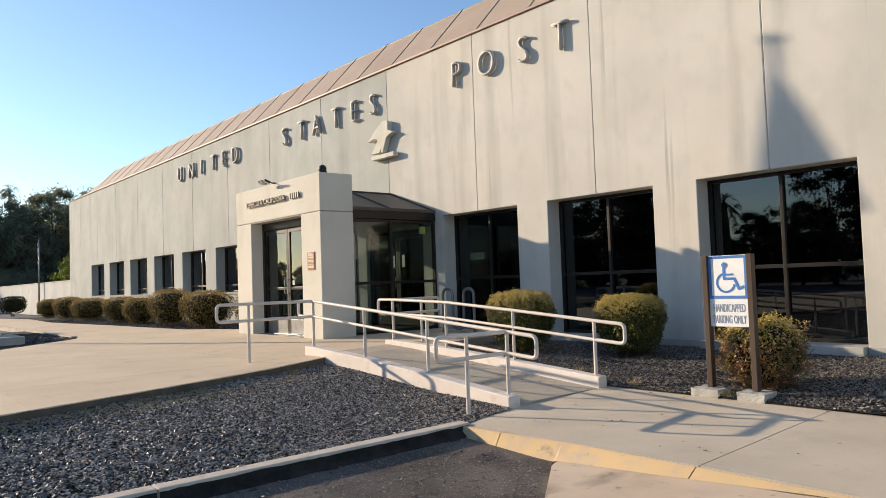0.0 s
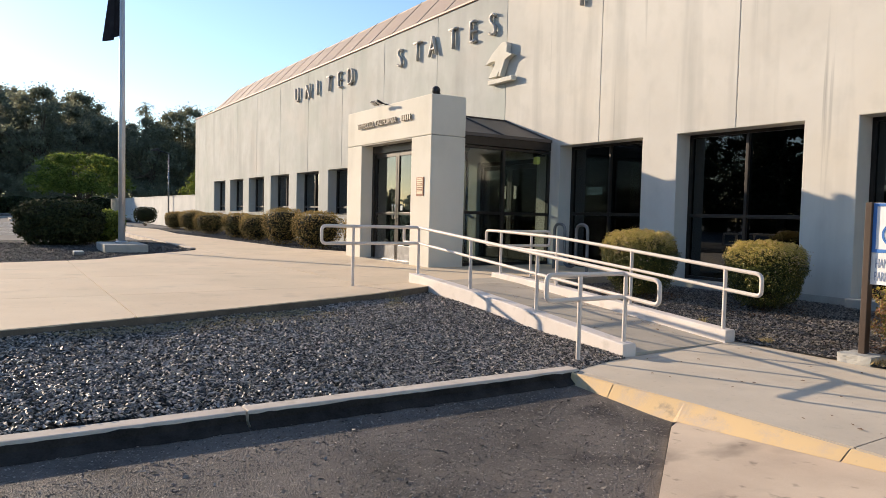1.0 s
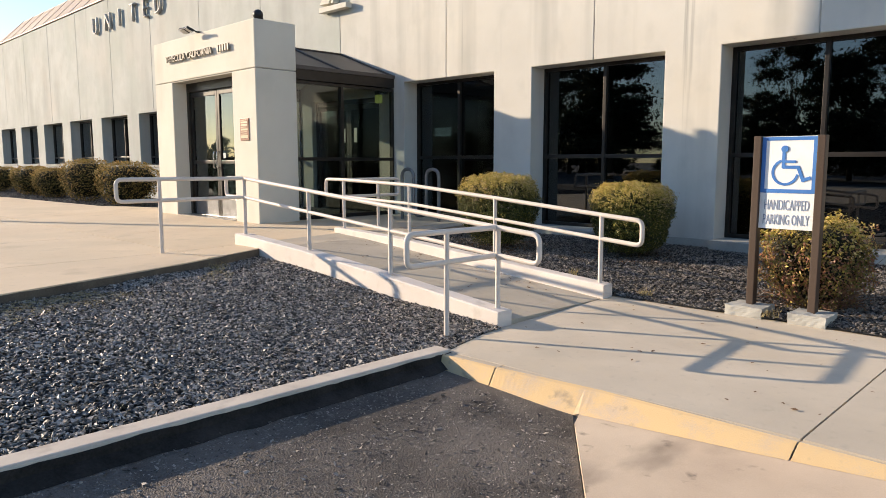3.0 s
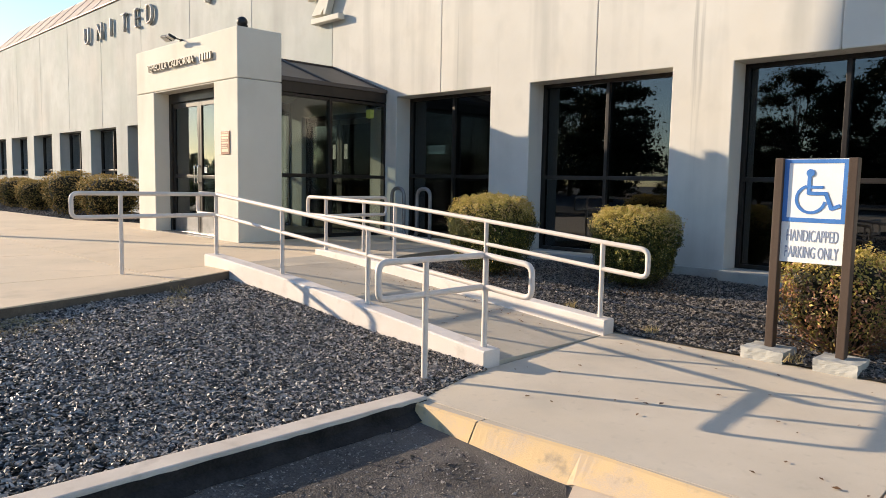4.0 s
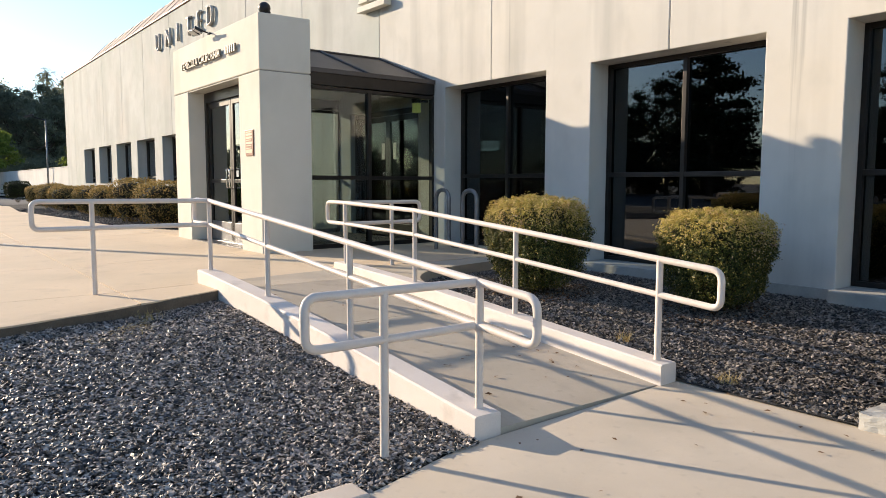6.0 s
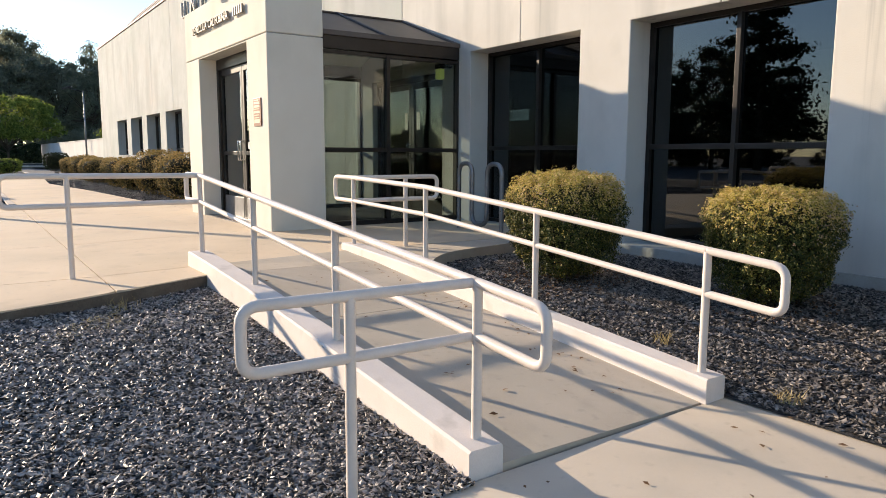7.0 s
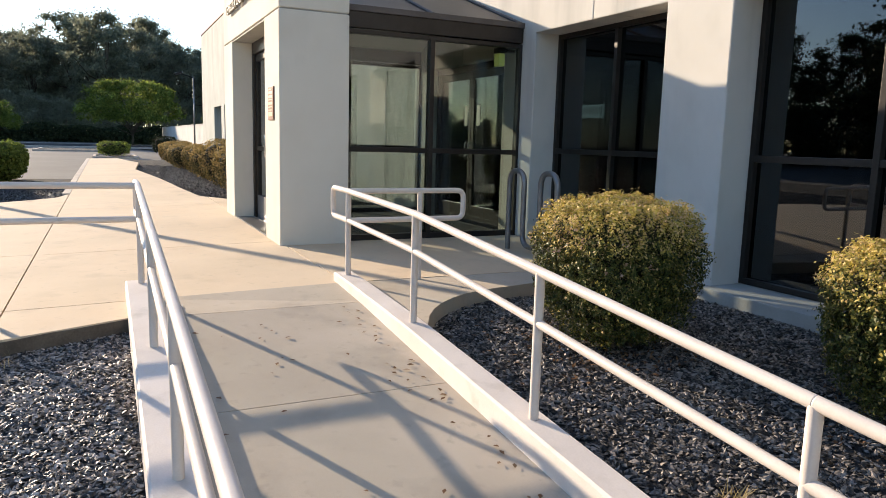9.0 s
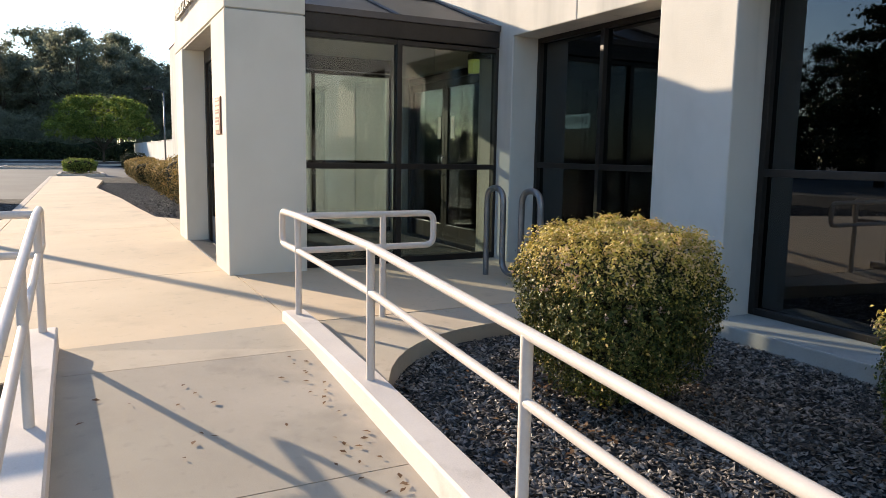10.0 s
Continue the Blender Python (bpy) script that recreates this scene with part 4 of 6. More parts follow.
# ---- entrance tower and vestibule ----
def tower():
    t = tagged(empty("entrance_portal", -1.93, -2.745, 0.0), "smooth cream stucco entrance portal with a heavy lintel", "portal", kind="structure")
    L, R, F, B = -1.93, 1.93, -0.395, 0.395
    part("pier", boxes((L, L + 0.77, F, B, -0.3, 2.562), bevel=0.014), M_TOWER, t)
    part("pier", boxes((R - 0.77, R, F, B, -0.3, 2.562), bevel=0.014), M_TOWER, t)
    part("lintel", boxes((L, R, F, B, 2.576, 3.355), bevel=0.016), M_TOWER, t)
    part("reglet", boxes((L + 0.02, R - 0.02, F + 0.02, B - 0.02, 2.55, 2.58)), M_PLINTH, t)
    # door set
    d = tagged(empty("door_1", -1.93, -2.80, 0.0), "glazed double entrance door in a dark bronze frame, shut", "door", kind="structure")
    w = 1.158
    part("door_frame", boxes((-w, -w + 0.09, -0.06, 0.08, 0.0, 2.55), (w - 0.09, w, -0.06, 0.08, 0.0, 2.55), (-w + 0.09, w - 0.09, -0.06, 0.08, 2.38, 2.55), bevel=0.006), M_BRONZE, d)
    part("threshold", boxes((-w + 0.09, w - 0.09, -0.08, 0.1, 0.001, 0.018)), M_CHROME, d)
    for s in (-1, 1):
        x0, x1 = sorted((s * 0.004, s * (w - 0.094)))
        st = 0.075
        leaf = empty("door_leaf")
        leaf.parent = d
        part("leaf_frame", boxes((x0, x0 + st, -0.025, 0.025, 0.02, 2.376), (x1 - st, x1, -0.025, 0.025, 0.02, 2.376), (x0 + st, x1 - st, -0.025, 0.025, 2.28, 2.376),
                                (x0 + st, x1 - st, -0.025, 0.025, 1.0, 1.06), bevel=0.005), M_BRONZE, leaf)
        part("kick_plate", boxes((x0 + st, x1 - st, -0.03, 0.025, 0.02, 0.34), bevel=0.004), M_STEEL, leaf, "scuffed metal kick plate")
        ob = part("pane", boxes((x0 + st, x1 - st, -0.004, 0.004, 0.34, 1.0), (x0 + st, x1 - st, -0.004, 0.004, 1.06, 2.28)), M_DGLASS, leaf)
        ob.visible_shadow = False
        hx = s * 0.06
        part("handle", tube(bmesh.new(), rounded([(hx, -0.03, 0.92), (hx, -0.10, 0.92), (hx, -0.10, 1.22), (hx, -0.03, 1.22)], 0.03), 0.013, 10), M_CHROME, leaf, "chrome pull handle")
        part("notice", boxes((-0.11 if s < 0 else 0.14, -0.11 + 0.0 + (0.10) if s < 0 else 0.23, -0.0085, -0.0055, 1.28 if s < 0 else 1.1, 1.42 if s < 0 else 1.2)), M_NOTICE, leaf, "small white notice")
    # floor grate at the door
    g = tagged(empty("floor_grate", -1.93, -2.93, 0.0), "metal foot grate set in the paving before the door", "grate")
    part("rim", boxes((-1.1, 1.1, -0.2, -0.18, 0.0, 0.012), (-1.1, 1.1, 0.04, 0.06, 0.0, 0.012)), M_STEEL, g)
    me = mesh_of("bar", boxes((-0.012, 0.012, -0.18, 0.04, 0.0, 0.010)), M_STEEL)
    for k in range(37):
        bar = new("bar", me)
        bar.parent, bar.location = g, (-1.08 + k * 0.06, 0, 0)
    # plaque
    p = tagged(empty("plaque", -0.38, -3.142, 1.575), "reddish brown notice plaque fixed to the portal pier", "plaque")
    part("plate", boxes((-0.14, 0.14, -0.014, 0.0, -0.185, 0.185), bevel=0.004), M_PLAQUE, p)
    bm = bmesh.new()
    for z, h in ((0.155, 0.012), (0.12, 0.03), (0.075, 0.03), (0.04, 0.012), (0.0, 0.03), (-0.04, 0.012), (-0.075, 0.012), (-0.12, 0.05)):
        box(bm, -0.11, 0.11 - (0.03 if h < 0.02 else 0.0), -0.018, -0.0145, z - h / 2, z + h / 2)
    part("text_bars", bm, M_PLAQUE_TXT, p)
    # flood light
    f = tagged(empty("flood_light", -1.95, -3.145, 3.357), "small dark twin flood light on the portal top", "flood light")
    f.scale = (0.8, 0.8, 0.8)
    part("base", boxes((-0.06, 0.06, -0.02, 0.08, 0.0, 0.03), bevel=0.006), M_BLACK, f)
    part("arm", tube(bmesh.new(), [(0, 0.0, 0.02), (0, -0.12, 0.05), (0, -0.2, 0.03)], 0.014, 8), M_BLACK, f)
    for s in (-1, 1):
        bm = boxes((-0.10, 0.10, -0.085, 0.085, -0.028, 0.028), bevel=0.012)
        bmesh.ops.transform(bm, matrix=pose(s * 0.12, -0.25, 0.03, -25, 0, s * -12), verts=bm.verts)
        head = part("lamp_head", bm, M_BLACK, f)
        bm = boxes((-0.085, 0.085, -0.07, 0.07, -0.004, 0.0))
        bmesh.ops.transform(bm, matrix=pose(s * 0.12, -0.25, 0.03, -25, 0, s * -12) @ pose(0, 0, -0.029), verts=bm.verts)
        part("lens", bm, M_NOTICE, head, "pale lens")
    # dome camera
    c = tagged(empty("security_dome", -0.06, -3.0, 3.356), "black security dome on the portal corner", "security camera")
    part("mount", boxes((-0.05, 0.05, -0.05, 0.05, 0.0, 0.03), bevel=0.006), M_BLACK, c)
    bm = bmesh.new()
    bmesh.ops.create_uvsphere(bm, u_segments=16, v_segments=10, radius=0.085)
    bmesh.ops.transform(bm, matrix=pose(0, -0.02, 0.07), verts=bm.verts)
    part("dome", bm, M_BLACK, c, smooth=True)


tower()


def vestibule():
    v = tagged(empty("vestibule", -1.83, -1.17, 0.0), "glazed entrance vestibule with dark bronze frames and a pitched brown roof", "vestibule", kind="structure")
    for s, mats in ((1, "east"), (-1, "west")):
        x = s * 1.62
        wall = empty("glass_wall")
        wall.parent = v
        wall.location = (x, 0, 0)
        ys = [-1.17, -0.085, 1.165]
        fr = []
        for k, y in enumerate(ys):
            fr.append(part("post", boxes((-0.05, 0.05, y - 0.03, y + 0.03, 0.0, 2.45), bevel=0.005), M_BRONZE, wall))
        for z0, z1 in ((0.0, 0.07), (1.055, 1.115), (2.40, 2.45)):
            for a, b in zip(ys, ys[1:]):
                part("rail", boxes((-0.045, 0.045, a + 0.03, b - 0.03, z0, z1), bevel=0.005), M_BRONZE, wall)
        for z0, z1 in ((0.065, 1.06), (1.11, 2.405)):
            for a, b in zip(ys, ys[1:]):
                part("pane", boxes((-0.004, 0.004, a + 0.026, b - 0.026, z0, z1)), M_VGLASS, wall)
    # roof: two slopes, fascia, ribs
    ridge, eave, zr, ze = 0.0, 1.67, 3.28, 2.69
    for s in (1, -1):
        bm = bmesh.new()
        pts = [(ridge, -1.18, zr), (s * eave, -1.18, ze), (s * eave, 1.165, ze), (ridge, 1.165, zr)]
        hi = [bm.verts.new(p) for p in pts]
        lo = [bm.verts.new((a, b, c - 0.05)) for a, b, c in pts]
        bm.faces.new(hi)
        bm.faces.new(lo[::-1])
        for i in range(4):
            bm.faces.new((lo[i], lo[(i + 1) % 4], hi[(i + 1) % 4], hi[i]))
        part("roof_slope", bm, M_CANOPY, v)
        bm = bmesh.new()
        pts = [(s * 0.01, -1.16, zr - 0.056), (s * (eave - 0.13), -1.16, ze - 0.012), (s * (eave - 0.13), 1.15, ze - 0.012), (s * 0.01, 1.15, zr - 0.056)]
        hi = [bm.verts.new(p) for p in pts]
        lo = [bm.verts.new((a, b, c - 0.015)) for a, b, c in pts]
        bm.faces.new(hi)
        bm.faces.new(lo[::-1])
        for i in range(4):
            bm.faces.new((lo[i], lo[(i + 1) % 4], hi[(i + 1) % 4], hi[i]))
        part("ceiling_lining", bm, M_LINING, v, "pale plaster lining")
        for y in (-1.15, -0.085, 1.13):
            part("rib", tube(bmesh.new(), [(s * 0.01, y, zr + 0.012), (s * eave, y, ze + 0.012)], 0.022, 8), M_CANOPY, v)
        part("fascia", boxes((min(s * 1.56, s * 1.69), max(s * 1.56, s * 1.69), -1.18, 1.165, 2.46, 2.70), bevel=0.01), M_BRONZE, v)
        part("gutter_lip", boxes((min(s * 1.692, s * 1.715), max(s * 1.692, s * 1.715), -1.18, 1.165, 2.64, 2.71), bevel=0.005), M_CANOPY, v)
    part("ridge_cap", boxes((-0.05, 0.05, -1.18, 1.165, zr - 0.01, zr + 0.02), bevel=0.008), M_CANOPY, v)
    # inner doors in the facade opening
    d = tagged(empty("door_2", (INNER_DOOR[0] + INNER_DOOR[1]) / 2, 0.16, 0.0), "inner glazed double door in a dark frame, shut", "door", kind="structure")
    w = (INNER_DOOR[1] - INNER_DOOR[0]) / 2 - 0.003
    part("door_frame", boxes((-w, -w + 0.08, -0.06, 0.06, 0.0, 2.345), (w - 0.08, w, -0.06, 0.06, 0.0, 2.345), (-w + 0.08, w - 0.08, -0.06, 0.06, 2.25, 2.345), bevel=0.005), M_BRONZE, d)
    for s in (-1, 1):
        x0, x1 = sorted((s * 0.004, s * (w - 0.084)))
        leaf = empty("door_leaf")
        leaf.parent = d
        st = 0.08
        part("leaf_frame", boxes((x0, x0 + st, -0.025, 0.025, 0.02, 2.246), (x1 - st, x1, -0.025, 0.025, 0.02, 2.246), (x0 + st, x1 - st, -0.025, 0.025, 2.14, 2.246),
                                (x0 + st, x1 - st, -0.025, 0.025, 0.02, 0.25), bevel=0.005), M_BRONZE, leaf)
        ob = part("pane", boxes((x0 + st, x1 - st, -0.004, 0.004, 0.25, 2.14)), M_DGLASS, leaf)
        ob.visible_shadow = False
        part("handle", tube(bmesh.new(), rounded([(s * 0.05, -0.03, 0.95), (s * 0.05, -0.09, 0.95), (s * 0.05, -0.09, 1.2), (s * 0.05, -0.03, 1.2)], 0.03), 0.012, 8), M_CHROME, leaf, "chrome pull handle")
        part("notice", boxes((s * 0.2 - 0.05, s * 0.2 + 0.05, -0.009, -0.005, 1.45, 1.75)), M_NOTICE, leaf, "small white notice")
    # dark sheet added over the bright slab to darken the floor behind the glass
    mat = tagged(empty("added_floor_sheet", -1.80, -1.12, 0.001), "dark grey sheet added to darken the vestibule floor", "mat")
    part("sheet_top", boxes((-1.48, 1.48, -1.05, 1.05, 0.0, 0.010), bevel=0.003), M_DARKFLOOR, mat)
    part("edging", boxes((-1.52, 1.52, -1.09, -1.052, 0.0, 0.007), (-1.52, 1.52, 1.052, 1.09, 0.0, 0.007), (-1.52, -1.482, -1.05, 1.05, 0.0, 0.007), (1.482, 1.52, -1.05, 1.05, 0.0, 0.007)), M_BLACK, mat, "black edge of the added sheet")
    # lamp box near the ceiling of the vestibule
    e = tagged(empty("wall_lamp", -0.36, -0.22, 2.24), "small lantern with a yellow-green lens inside the vestibule", "lamp")
    part("housing", boxes((-0.07, 0.07, -0.05, 0.05, 0.10, 0.17), bevel=0.01), M_BLACK, e)
    part("lens", boxes((-0.065, 0.065, -0.045, 0.045, -0.06, 0.098), bevel=0.012), M_EXIT, e)
    part("bracket", boxes((-0.03, 0.03, 0.05, 0.218, 0.12, 0.16), bevel=0.004), M_BLACK, e)


vestibule()


# ---- lettering ----
def wall_letters():
    rows = (("UNITED", (-15.58, -14.42, -13.44, -12.36, -11.42, -10.53)), ("STATES", (-7.03, -6.0, -5.15, -4.13, -3.21, -2.36)), ("POST", (0.85, 1.79, 2.85, 3.80)))
    for word, xs in rows:
        for ch, x in zip(word, xs):
            ob = letters(ch, 0.54, 0.085, M_LETTER, "wall_letter", bold=-0.016, squeeze=0.86)
            ob.location = (x, -0.02, 5.38)
            tagged(ob, f"raised grey metal letter {ch} on the stucco facade", "letter", "letters on the facade")
            for z in (0.06, 0.44):
                part("pin", boxes((-0.02, 0.02, -0.019, 0.02, z, z + 0.04)), M_LETTER, ob)
    # emblem of plain shapes
    e = tagged(empty("emblem", -1.9, 0.0, 4.2), "plain grey raised emblem on the facade", "emblem")
    # body: wing-like slab
    bm = extrude_outline([(0.15, 0.905), (0.22, 0.88), (0.25, 0.82), (0.235, 0.66), (0.46, 0.568), (0.325, 0.544), (0.18, 0.484), (0.065, 0.254), (0.013, 0.13), (-0.05, 0.13), (-0.045, 0.244),
                          (-0.14, 0.14), (-0.47, 0.14), (-0.22, 0.419), (-0.22, 0.51), (-0.34, 0.52), (-0.61, 0.472), (-0.305, 0.718), (0.0, 0.885), (0.08, 0.91)], -0.16, -0.02, 0.005)
    part("wing_shape", bm, M_TOWER, e)
    part("bar_shape", boxes((-0.47, 0.47, -0.17, -0.02, -0.02, 0.085), bevel=0.008), M_TOWER, e)
    for x, z in ((-0.05, 0.5), (0.1, 0.7), (-0.3, 0.02), (0.25, 0.02)):
        part("pin", boxes((x, x + 0.04, -0.02, 0.02, z, z + 0.04)), M_LETTER, e)
    # small line on the lintel
    s = tagged(empty("lintel_lettering", -1.97, -3.14, 2.93), "small raised dark metal letters on the lintel", "letters")
    for text, x in (("TEMECULA", -0.83), ("CALIFORNIA", 0.14)):
        letters(text, 0.125, 0.04, M_SMALL, "word", s, squeeze=0.98).location = (x, -0.02, 0.0)
    for k in range(5):
        part("text_bar", boxes((0.80 + k * 0.088, 0.848 + k * 0.088, -0.05, -0.02, 0.0, 0.115), bevel=0.003), M_SMALL, s)


wall_letters()


# ---- rails ----
RR = 0.0235


def railing():
    dz = 0.245
    # ramp rail towards the building
    r = tagged(empty("handrail", 4.4, -3.065, 0.0), "white painted pipe handrail on the kerb nearer the facade", "handrail", "ramp handrails")
    ox, oy = 4.4, -3.065
    P = lambda x, y, z: (x - ox, y - oy, z)
    xs = (2.235, 3.65, 5.14, 6.585)
    zt = lambda x: lerp_table([(1.7, 0.777), (2.24, 0.773), (3.65, 0.728), (5.14, 0.610), (6.585, 0.487), (7.05, 0.450)], x)
    loop = [P(2.235, oy, zt(2.235)), P(1.80, oy, zt(1.80)), P(1.80, oy, zt(1.80) - dz), P(2.235, oy, zt(2.235) - dz)]
    part("end_loop", tube(bmesh.new(), rounded(loop, 0.07), RR), M_RAIL, r)
    end = [P(6.585, oy, zt(6.585)), P(7.05, oy, zt(7.05)), P(7.05, oy, zt(7.05) - dz), P(6.585, oy, zt(6.585) - dz)]
    part("end_loop", tube(bmesh.new(), rounded(end, 0.07), RR), M_RAIL, r)
    part("top_rail", tube(bmesh.new(), [P(x, oy, zt(x)) for x in xs], RR), M_RAIL, r)
    part("lower_rail", tube(bmesh.new(), [P(x, oy, zt(x) - dz) for x in xs], RR * 0.9), M_RAIL, r)
    for x in xs:
        part("post", tube(bmesh.new(), [P(x, oy, kerb_top_right(x) - 0.01), P(x, oy, zt(x) - 0.005)], RR), M_RAIL, r)
    # return towards the racks
    part("return_loop", tube(bmesh.new(), rounded([P(2.235, oy, zt(2.2)), P(2.235, -2.00, zt(2.2)), P(2.235, -2.00, zt(2.2) - dz), P(2.235, oy, zt(2.2) - dz)], 0.07), RR), M_RAIL, r)
    part("post", tube(bmesh.new(), [P(2.235, -2.42, -0.03), P(2.235, -2.42, zt(2.2))], RR), M_RAIL, r)
    # ramp rail towards the gravel bed
    l = tagged(empty("handrail", 4.4, -4.665, 0.0), "white painted pipe handrail on the kerb beside the gravel bed", "handrail", "ramp handrails")
    oy2 = -4.665
    Q = lambda x, y, z: (x - ox, y - oy2, z)
    xs = (2.232, 3.68, 5.12, 6.56)
    zt2 = lambda x: lerp_table([(1.7, 0.822), (2.24, 0.818), (7.05, 0.418)], x)
    for pts in ([Q(2.232, oy2, zt2(2.232)), Q(1.76, oy2, zt2(1.76)), Q(1.76, oy2, zt2(1.76) - dz), Q(2.232, oy2, zt2(2.232) - dz)],
                [Q(6.547, oy2, zt2(6.547)), Q(7.01, oy2, zt2(7.01)), Q(7.01, oy2, zt2(7.01) - dz), Q(6.547, oy2, zt2(6.547) - dz)]):
        part("end_loop", tube(bmesh.new(), rounded(pts, 0.07), RR), M_RAIL, l)
    part("top_rail", tube(bmesh.new(), [Q(x, oy2, zt2(x)) for x in xs], RR), M_RAIL, l)
    part("lower_rail", tube(bmesh.new(), [Q(x, oy2, zt2(x) - dz) for x in xs], RR * 0.9), M_RAIL, l)
    for x in xs:
        part("post", tube(bmesh.new(), [Q(x, oy2, kerb_top_left(x) - 0.01), Q(x, oy2, zt2(x) - 0.005)], RR), M_RAIL, l)
    # side arms: over the gravel at the foot, over the plaza at the head
    for x, y1, post_y, ground, z in ((6.535, -5.72, -5.28, -0.45, 0.457), (2.21, -6.27, -5.77, -0.08, 0.818)):
        pts = [Q(x, oy2, z), Q(x, y1, z + 0.01), Q(x, y1, z - dz), Q(x, oy2, z - dz)]
        part("side_loop", tube(bmesh.new(), rounded(pts, 0.07), RR), M_RAIL, l)
        part("post", tube(bmesh.new(), [Q(x, post_y, ground), Q(x, post_y, z)], RR), M_RAIL, l)


railing()


def bike_rack():
    r = tagged(empty("bike_rack", 1.35, -0.72, -0.02), "grey steel wave bicycle rack standing on the landing", "bicycle rack")
    zt, zb = 0.92, 0.10
    pts = [(-0.475, 0, 0.0), (-0.475, 0, zt), (-0.165, 0, zt), (-0.165, 0, zb), (0.165, 0, zb), (0.165, 0, zt), (0.475, 0, zt), (0.475, 0, 0.0)]
    part("pipe", tube(bmesh.new(), rounded(pts, 0.15, 8), 0.03, 14), M_STEEL, r)
    for x in (-0.475, 0.475):
        bm = bmesh.new()
        tube(bm, [(x, 0, 0.0), (x, 0, 0.012)], 0.065, 16)
        part("base_plate", bm, M_STEEL, r)


bike_rack()


# ---- parking sign ----
def parking_sign():
    s = tagged(empty("parking_sign", 8.30, -2.80, -0.30), "blue and white parking sign on two brown wooden posts", "sign")
    for x in (-0.265, 0.265):
        part("post", boxes((x - 0.032, x + 0.032, -0.045, 0.045, 0.0, 1.555), bevel=0.006), M_SIGNPOST, s, "dark brown wooden post")
    part("panel", boxes((-0.233, 0.233, -0.012, 0.012, 0.735, 1.55), bevel=0.003), M_WHITE, s)
    z0, z1, w = 1.055, 1.545, 0.231
    part("blue_border", boxes((-w, w, -0.0165, -0.0125, z1 - 0.03, z1), (-w, w, -0.0165, -0.0125, z0, z0 + 0.034), (-w, -w + 0.034, -0.0165, -0.0125, z0 + 0.034, z1 - 0.03), (w - 0.034, w, -0.0165, -0.0125, z0 + 0.034, z1 - 0.03)), M_BLUE, s, "blue painted border")
    # wheelchair symbol of plain strokes
    def stroke(pts, r, lift0=0.0):
        bm = bmesh.new()
        n = len(pts)
        for i, (a, b) in enumerate(zip(pts, pts[1:])):
            a, b = Vector(a), Vector(b)
            lift = 0.0165 + 0.0004 * (i % 2) + lift0
            d = (b - a).normalized() * r
            o = Vector((-d.y, d.x))
            q = [a - d * 0.5 + o, b + d * 0.5 + o, b + d * 0.5 - o, a - d * 0.5 - o]
            f = [bm.verts.new((p.x, -lift, p.y)) for p in q]
            g = [bm.verts.new((p.x, -0.0125, p.y)) for p in q]
            bm.faces.new(f)
            for i in range(4):
                bm.faces.new((f[i], f[(i + 1) % 4], g[(i + 1) % 4], g[i]))
        return bm

    cx, cz = -0.026, 1.237
    arc = [(cx + 0.105 * math.cos(a), cz + 0.105 * math.sin(a)) for a in [radians(112 + 235 * i / 26) for i in range(27)]]
    part("wheel_stroke", stroke(arc, 0.011), M_BLUE, s, "blue stroke")
    part("figure_stroke", stroke([(-0.043, 1.412), (-0.043, 1.282), (0.080, 1.282), (0.125, 1.168), (0.180, 1.190)], 0.014, 0.001), M_BLUE, s, "blue stroke")
    part("figure_stroke", stroke([(-0.04, 1.330), (0.055, 1.330)], 0.011, 0.002), M_BLUE, s, "blue stroke")
    bm = bmesh.new()
    bmesh.ops.create_cone(bm, cap_ends=True, segments=20, radius1=0.030, radius2=0.030, depth=0.004)
    bmesh.ops.transform(bm, matrix=pose(-0.037, -0.0185, 1.440, 90), verts=bm.verts)
    part("dot_stroke", bm, M_BLUE, s, "blue dot")
    a = letters("HANDICAPPED", 0.095, 0.003, M_INK, "lettering", s, "dark worn lettering", squeeze=0.43)
    a.location = (0, -0.0125, 0.905)
    b = letters("PARKING ONLY", 0.095, 0.003, M_INK, "lettering", s, "dark worn lettering", squeeze=0.42)
    b.location = (0, -0.0125, 0.775)
    rng = random.Random(4)
    for x, wdt in ((-0.265, 0.165), (0.275, 0.155)):
        f = tagged(empty("footing_block", 8.30 + x, -2.83, -0.40), "chipped concrete footing block under a sign post", "concrete block", "sign footings")
        bm = bmesh.new()
        box(bm, -wdt, wdt, -0.15, 0.16, 0.0, 0.128)
        bmesh.ops.subdivide_edges(bm, edges=bm.edges, cuts=9, use_grid_fill=True)
        for v in bm.verts:
            v.co += 0.005 * noise.noise_vector(v.co * 31) + 0.010 * noise.noise_vector(v.co * 11 + Vector((x * 9, 0, 0)))
        part("block", bm, M_PLINTH, f)


parking_sign()


